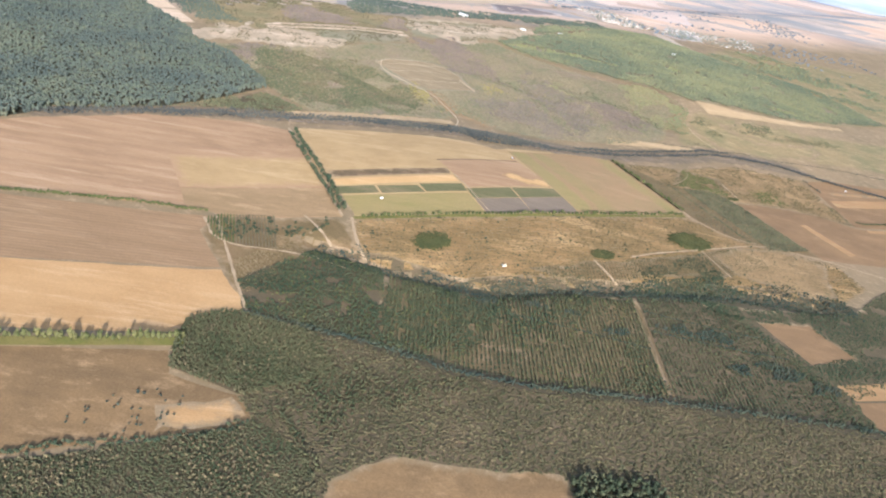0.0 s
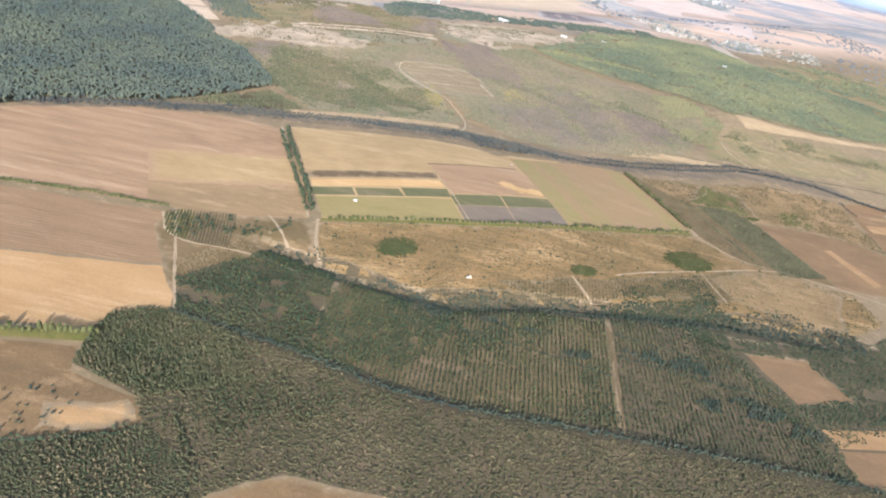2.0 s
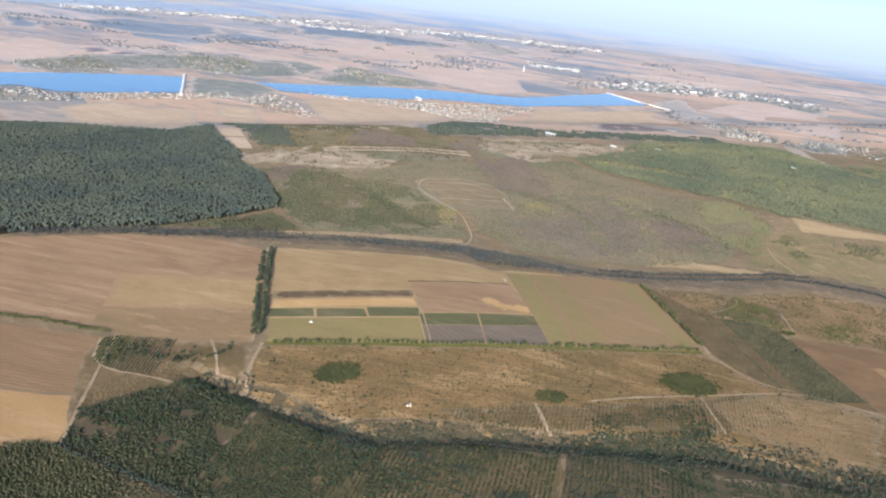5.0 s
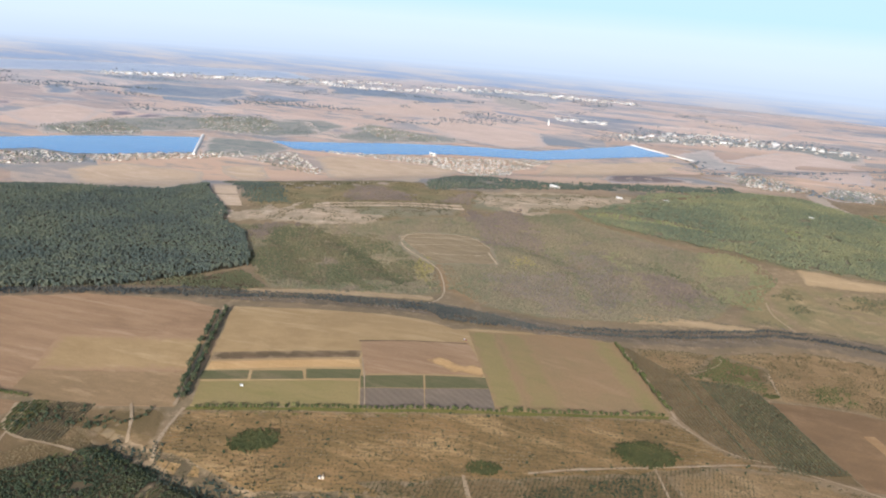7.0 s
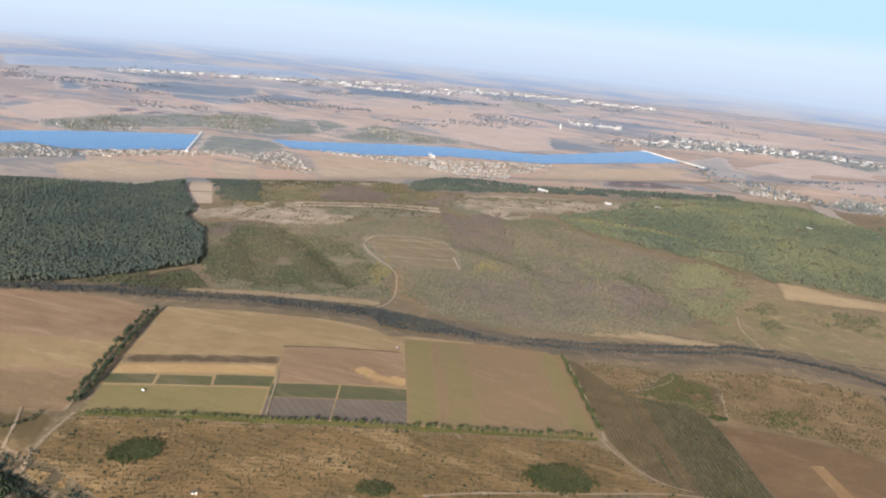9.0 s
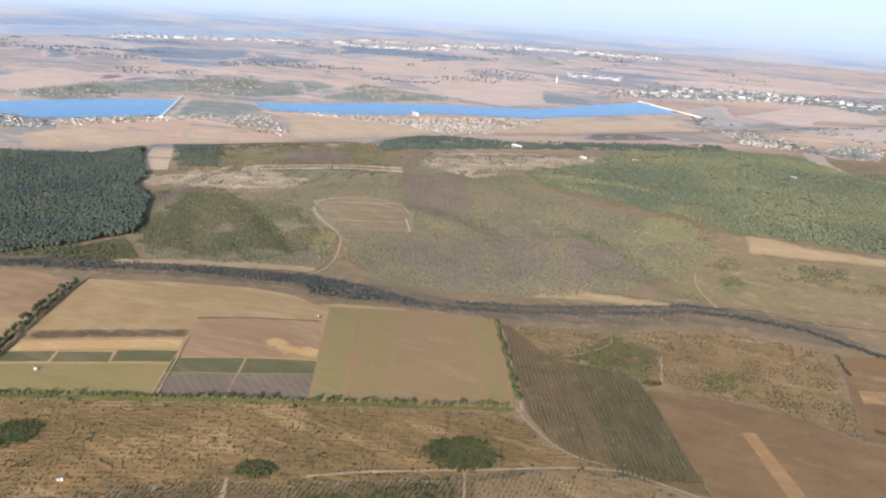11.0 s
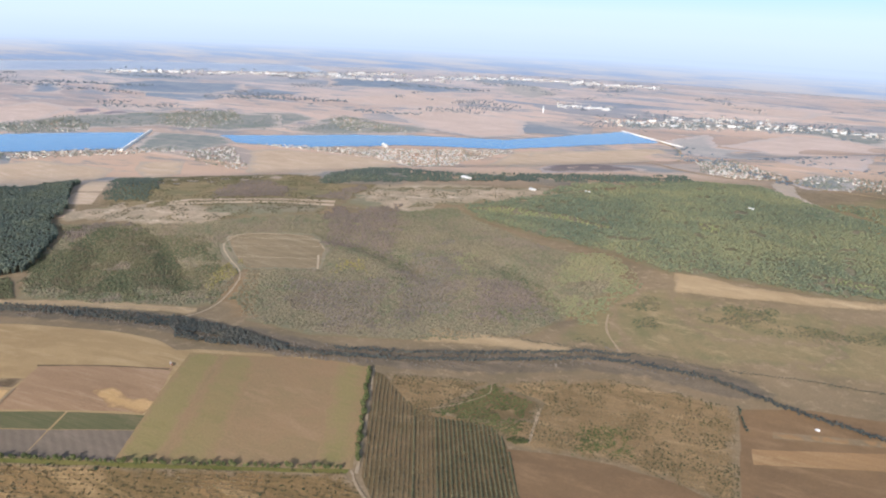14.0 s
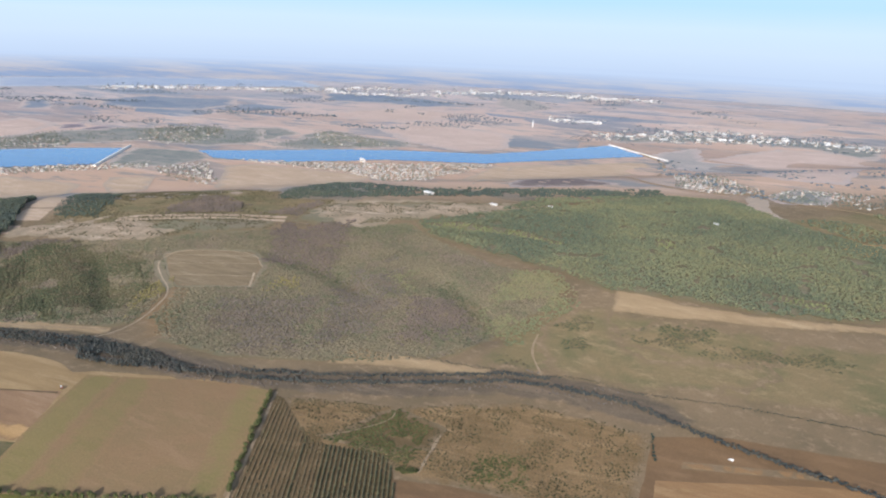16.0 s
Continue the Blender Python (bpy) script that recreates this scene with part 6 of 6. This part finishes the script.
town_green = np.concatenate([along(line, 4, 90, 173 + k) for k, (line, gap) in enumerate(TOWN)] + [along([(258, 1899), (300, 1700), (360, 1560), (470, 1440)], 6, 25, 77)])
hamlet("town_houses", np.concatenate([along(line, 3.2, 60, 91 + k) for k, (line, gap) in enumerate(TOWN)]), 2.5, "small white houses of a distant town", "houses", 6)
# Trees round the town wear leaf colours that include the haze.
stand("town_trees", town_green, 4.5, 4.0, MICRO, L_FARHAZE, "dark belts of trees round a distant town", "trees", 76, stem=False)

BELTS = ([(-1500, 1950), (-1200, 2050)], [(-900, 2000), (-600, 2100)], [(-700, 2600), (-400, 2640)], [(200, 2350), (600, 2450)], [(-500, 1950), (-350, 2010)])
stand("tree_belts", np.concatenate([along(b, 5, 22, 78 + i) for i, b in enumerate(BELTS)]), 4.5, 4.5, MICRO, L_FARHAZE, "thin belts of trees between far fields", "trees", 79, stem=False)

far_clumps = np.concatenate([fill([(-2000, 1750), (-1300, 2900), (-300, 3150), (700, 2900), (900, 1750), (300, 1950), (-100, 2100), (-500, 1900), (-900, 1700), (-1200, 1500)], 13, 150, 0.88, 0.005), fill([(340, 1800), (460, 1640), (640, 1500), (760, 1380), (900, 1500), (900, 1900)], 16, 151, 0.6, 0.008)])
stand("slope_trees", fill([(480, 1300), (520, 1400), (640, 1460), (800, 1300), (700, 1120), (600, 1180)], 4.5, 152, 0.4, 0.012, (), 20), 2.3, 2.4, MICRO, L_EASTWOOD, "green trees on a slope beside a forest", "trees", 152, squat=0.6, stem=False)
stand("far_trees", far_clumps, 3.6, 2.6, MICRO, L_FARHAZE, "clumps of trees strewn over far fields", "trees", 150, stem=False)


def water_tower(x, y):
    root = tagged(new("water_tower"), "pale round water tower in far fields", "water tower")
    bm = bmesh.new()
    bmesh.ops.create_cone(bm, cap_ends=True, segments=12, radius1=2.4, radius2=2.0, depth=18, matrix=Matrix.Translation((0, 0, 9)))
    part("shaft", from_bm("shaft", bm, M_BLOCK), root)
    bm = bmesh.new()
    bmesh.ops.create_cone(bm, cap_ends=True, segments=12, radius1=2.4, radius2=3.6, depth=5, matrix=Matrix.Translation((0, 0, 20.4)))
    part("tank", from_bm("tank", bm, M_BLOCK), root)
    root.matrix_basis = pose(x, y, float(land(x, y))) @ Matrix.Diagonal((0.7, 0.7, 0.7, 1))


water_tower(-121, 2247)


def wheels(root, spots, radius, width):
    bm = bmesh.new()
    bmesh.ops.create_cone(bm, cap_ends=True, segments=14, radius1=radius, radius2=radius, depth=width, matrix=pose(0, 0, 0, 0, 90, 0))
    me = from_bm("wheel", bm, M_RUBBER)
    bm = bmesh.new()
    bmesh.ops.create_cone(bm, cap_ends=True, segments=10, radius1=radius * 0.5, radius2=radius * 0.5, depth=width + 0.04, matrix=pose(0, 0, 0, 0, 90, 0))
    hub = from_bm("hub", bm, M_WHITE)
    for x, y in spots:
        wheel = part("wheel", me, root)
        wheel.location = (x, y, radius)
        part("hub", hub, wheel, "pale steel hub")


def van(x, y, turn, label):
    root = tagged(new("van"), label, "van")
    part("body", boxed("body", M_WHITE, (0, -0.3, 0.45, 2.0, 4.0, 1.75), bevel=0.14), root)
    part("bonnet", boxed("bonnet", M_WHITE, (0, 2.1, 0.45, 1.9, 1.0, 0.85), bevel=0.12), root)
    part("windscreen", boxed("windscreen", M_GLASSDARK, (0, 1.72, 1.35, 1.7, 0.06, 0.65)), root)
    for side in (-1, 1):
        part("side_window", boxed("side_window", M_GLASSDARK, (side * 1.0, 0.9, 1.35, 0.05, 1.0, 0.6)), root)
        part("headlight", boxed("headlight", M_CANVAS, (side * 0.7, 2.6, 0.75, 0.3, 0.06, 0.2)), root)
    part("bumper", boxed("bumper", M_RUBBER, (0, 2.62, 0.42, 1.9, 0.12, 0.2), bevel=0.03), root)
    wheels(root, ((-0.95, -1.5), (0.95, -1.5), (-0.95, 1.7), (0.95, 1.7)), 0.36, 0.25)
    root.matrix_basis = pose(x, y, float(land(x, y)) + 0.45, 0, 0, turn) @ Matrix.Diagonal((0.5, 0.5, 0.5, 1))


def tractor(x, y, turn):
    root = tagged(new("tractor"), "red tractor with a white cab at a field edge", "tractor")
    part("bonnet", boxed("bonnet", M_RED, (0, 1.2, 0.8, 0.9, 1.9, 0.8), bevel=0.1), root)
    part("cab", boxed("cab", M_WHITE, (0, -0.5, 0.8, 1.5, 1.5, 1.7), bevel=0.1), root)
    part("window", boxed("window", M_GLASSDARK, (0, 0.26, 1.6, 1.2, 0.05, 0.75)), root)
    part("trailer", boxed("trailer", M_RED, (0, -3.6, 0.8, 2.0, 3.4, 1.1), bevel=0.06), root)
    wheels(root, ((-0.95, -0.6), (0.95, -0.6), (-0.95, -4.3), (0.95, -4.3)), 0.75, 0.4)
    wheels(root, ((-0.7, 1.6), (0.7, 1.6)), 0.45, 0.3)
    root.matrix_basis = pose(x, y, float(land(x, y)) + 0.45, 0, 0, turn) @ Matrix.Diagonal((0.5, 0.5, 0.5, 1))


def hay_shelter(x, y, turn):
    root = tagged(new("shelter"), "pale pointed canvas shelter beside a low white shed", "shelter")
    part("canvas", gable("canvas", M_CANVAS, 2.6, 3.0, 0.4, 3.2, 0.0), root)
    part("shed", gable("shed", M_WHITE, 2.2, 3.4, 1.4, 0.6, 0.0), root).location = (-3.2, 0.3, 0)
    part("shed_roof", gable("shed_roof", M_ROOFGREY, 2.2, 3.4, 1.4, 0.6, 0.2, 0.1), root).location = (-3.2, 0.3, 0)
    root.matrix_basis = pose(x, y, float(land(x, y)) + 0.2, 0, 0, turn) @ Matrix.Diagonal((0.5, 0.5, 0.5, 1))


van(-6, 498, 70, "white van parked on a grass plot")
tractor(96, 623, 60)
van(450, 728, 80, "white van on tilled land beside a creek")
hay_shelter(78, 433, 20)
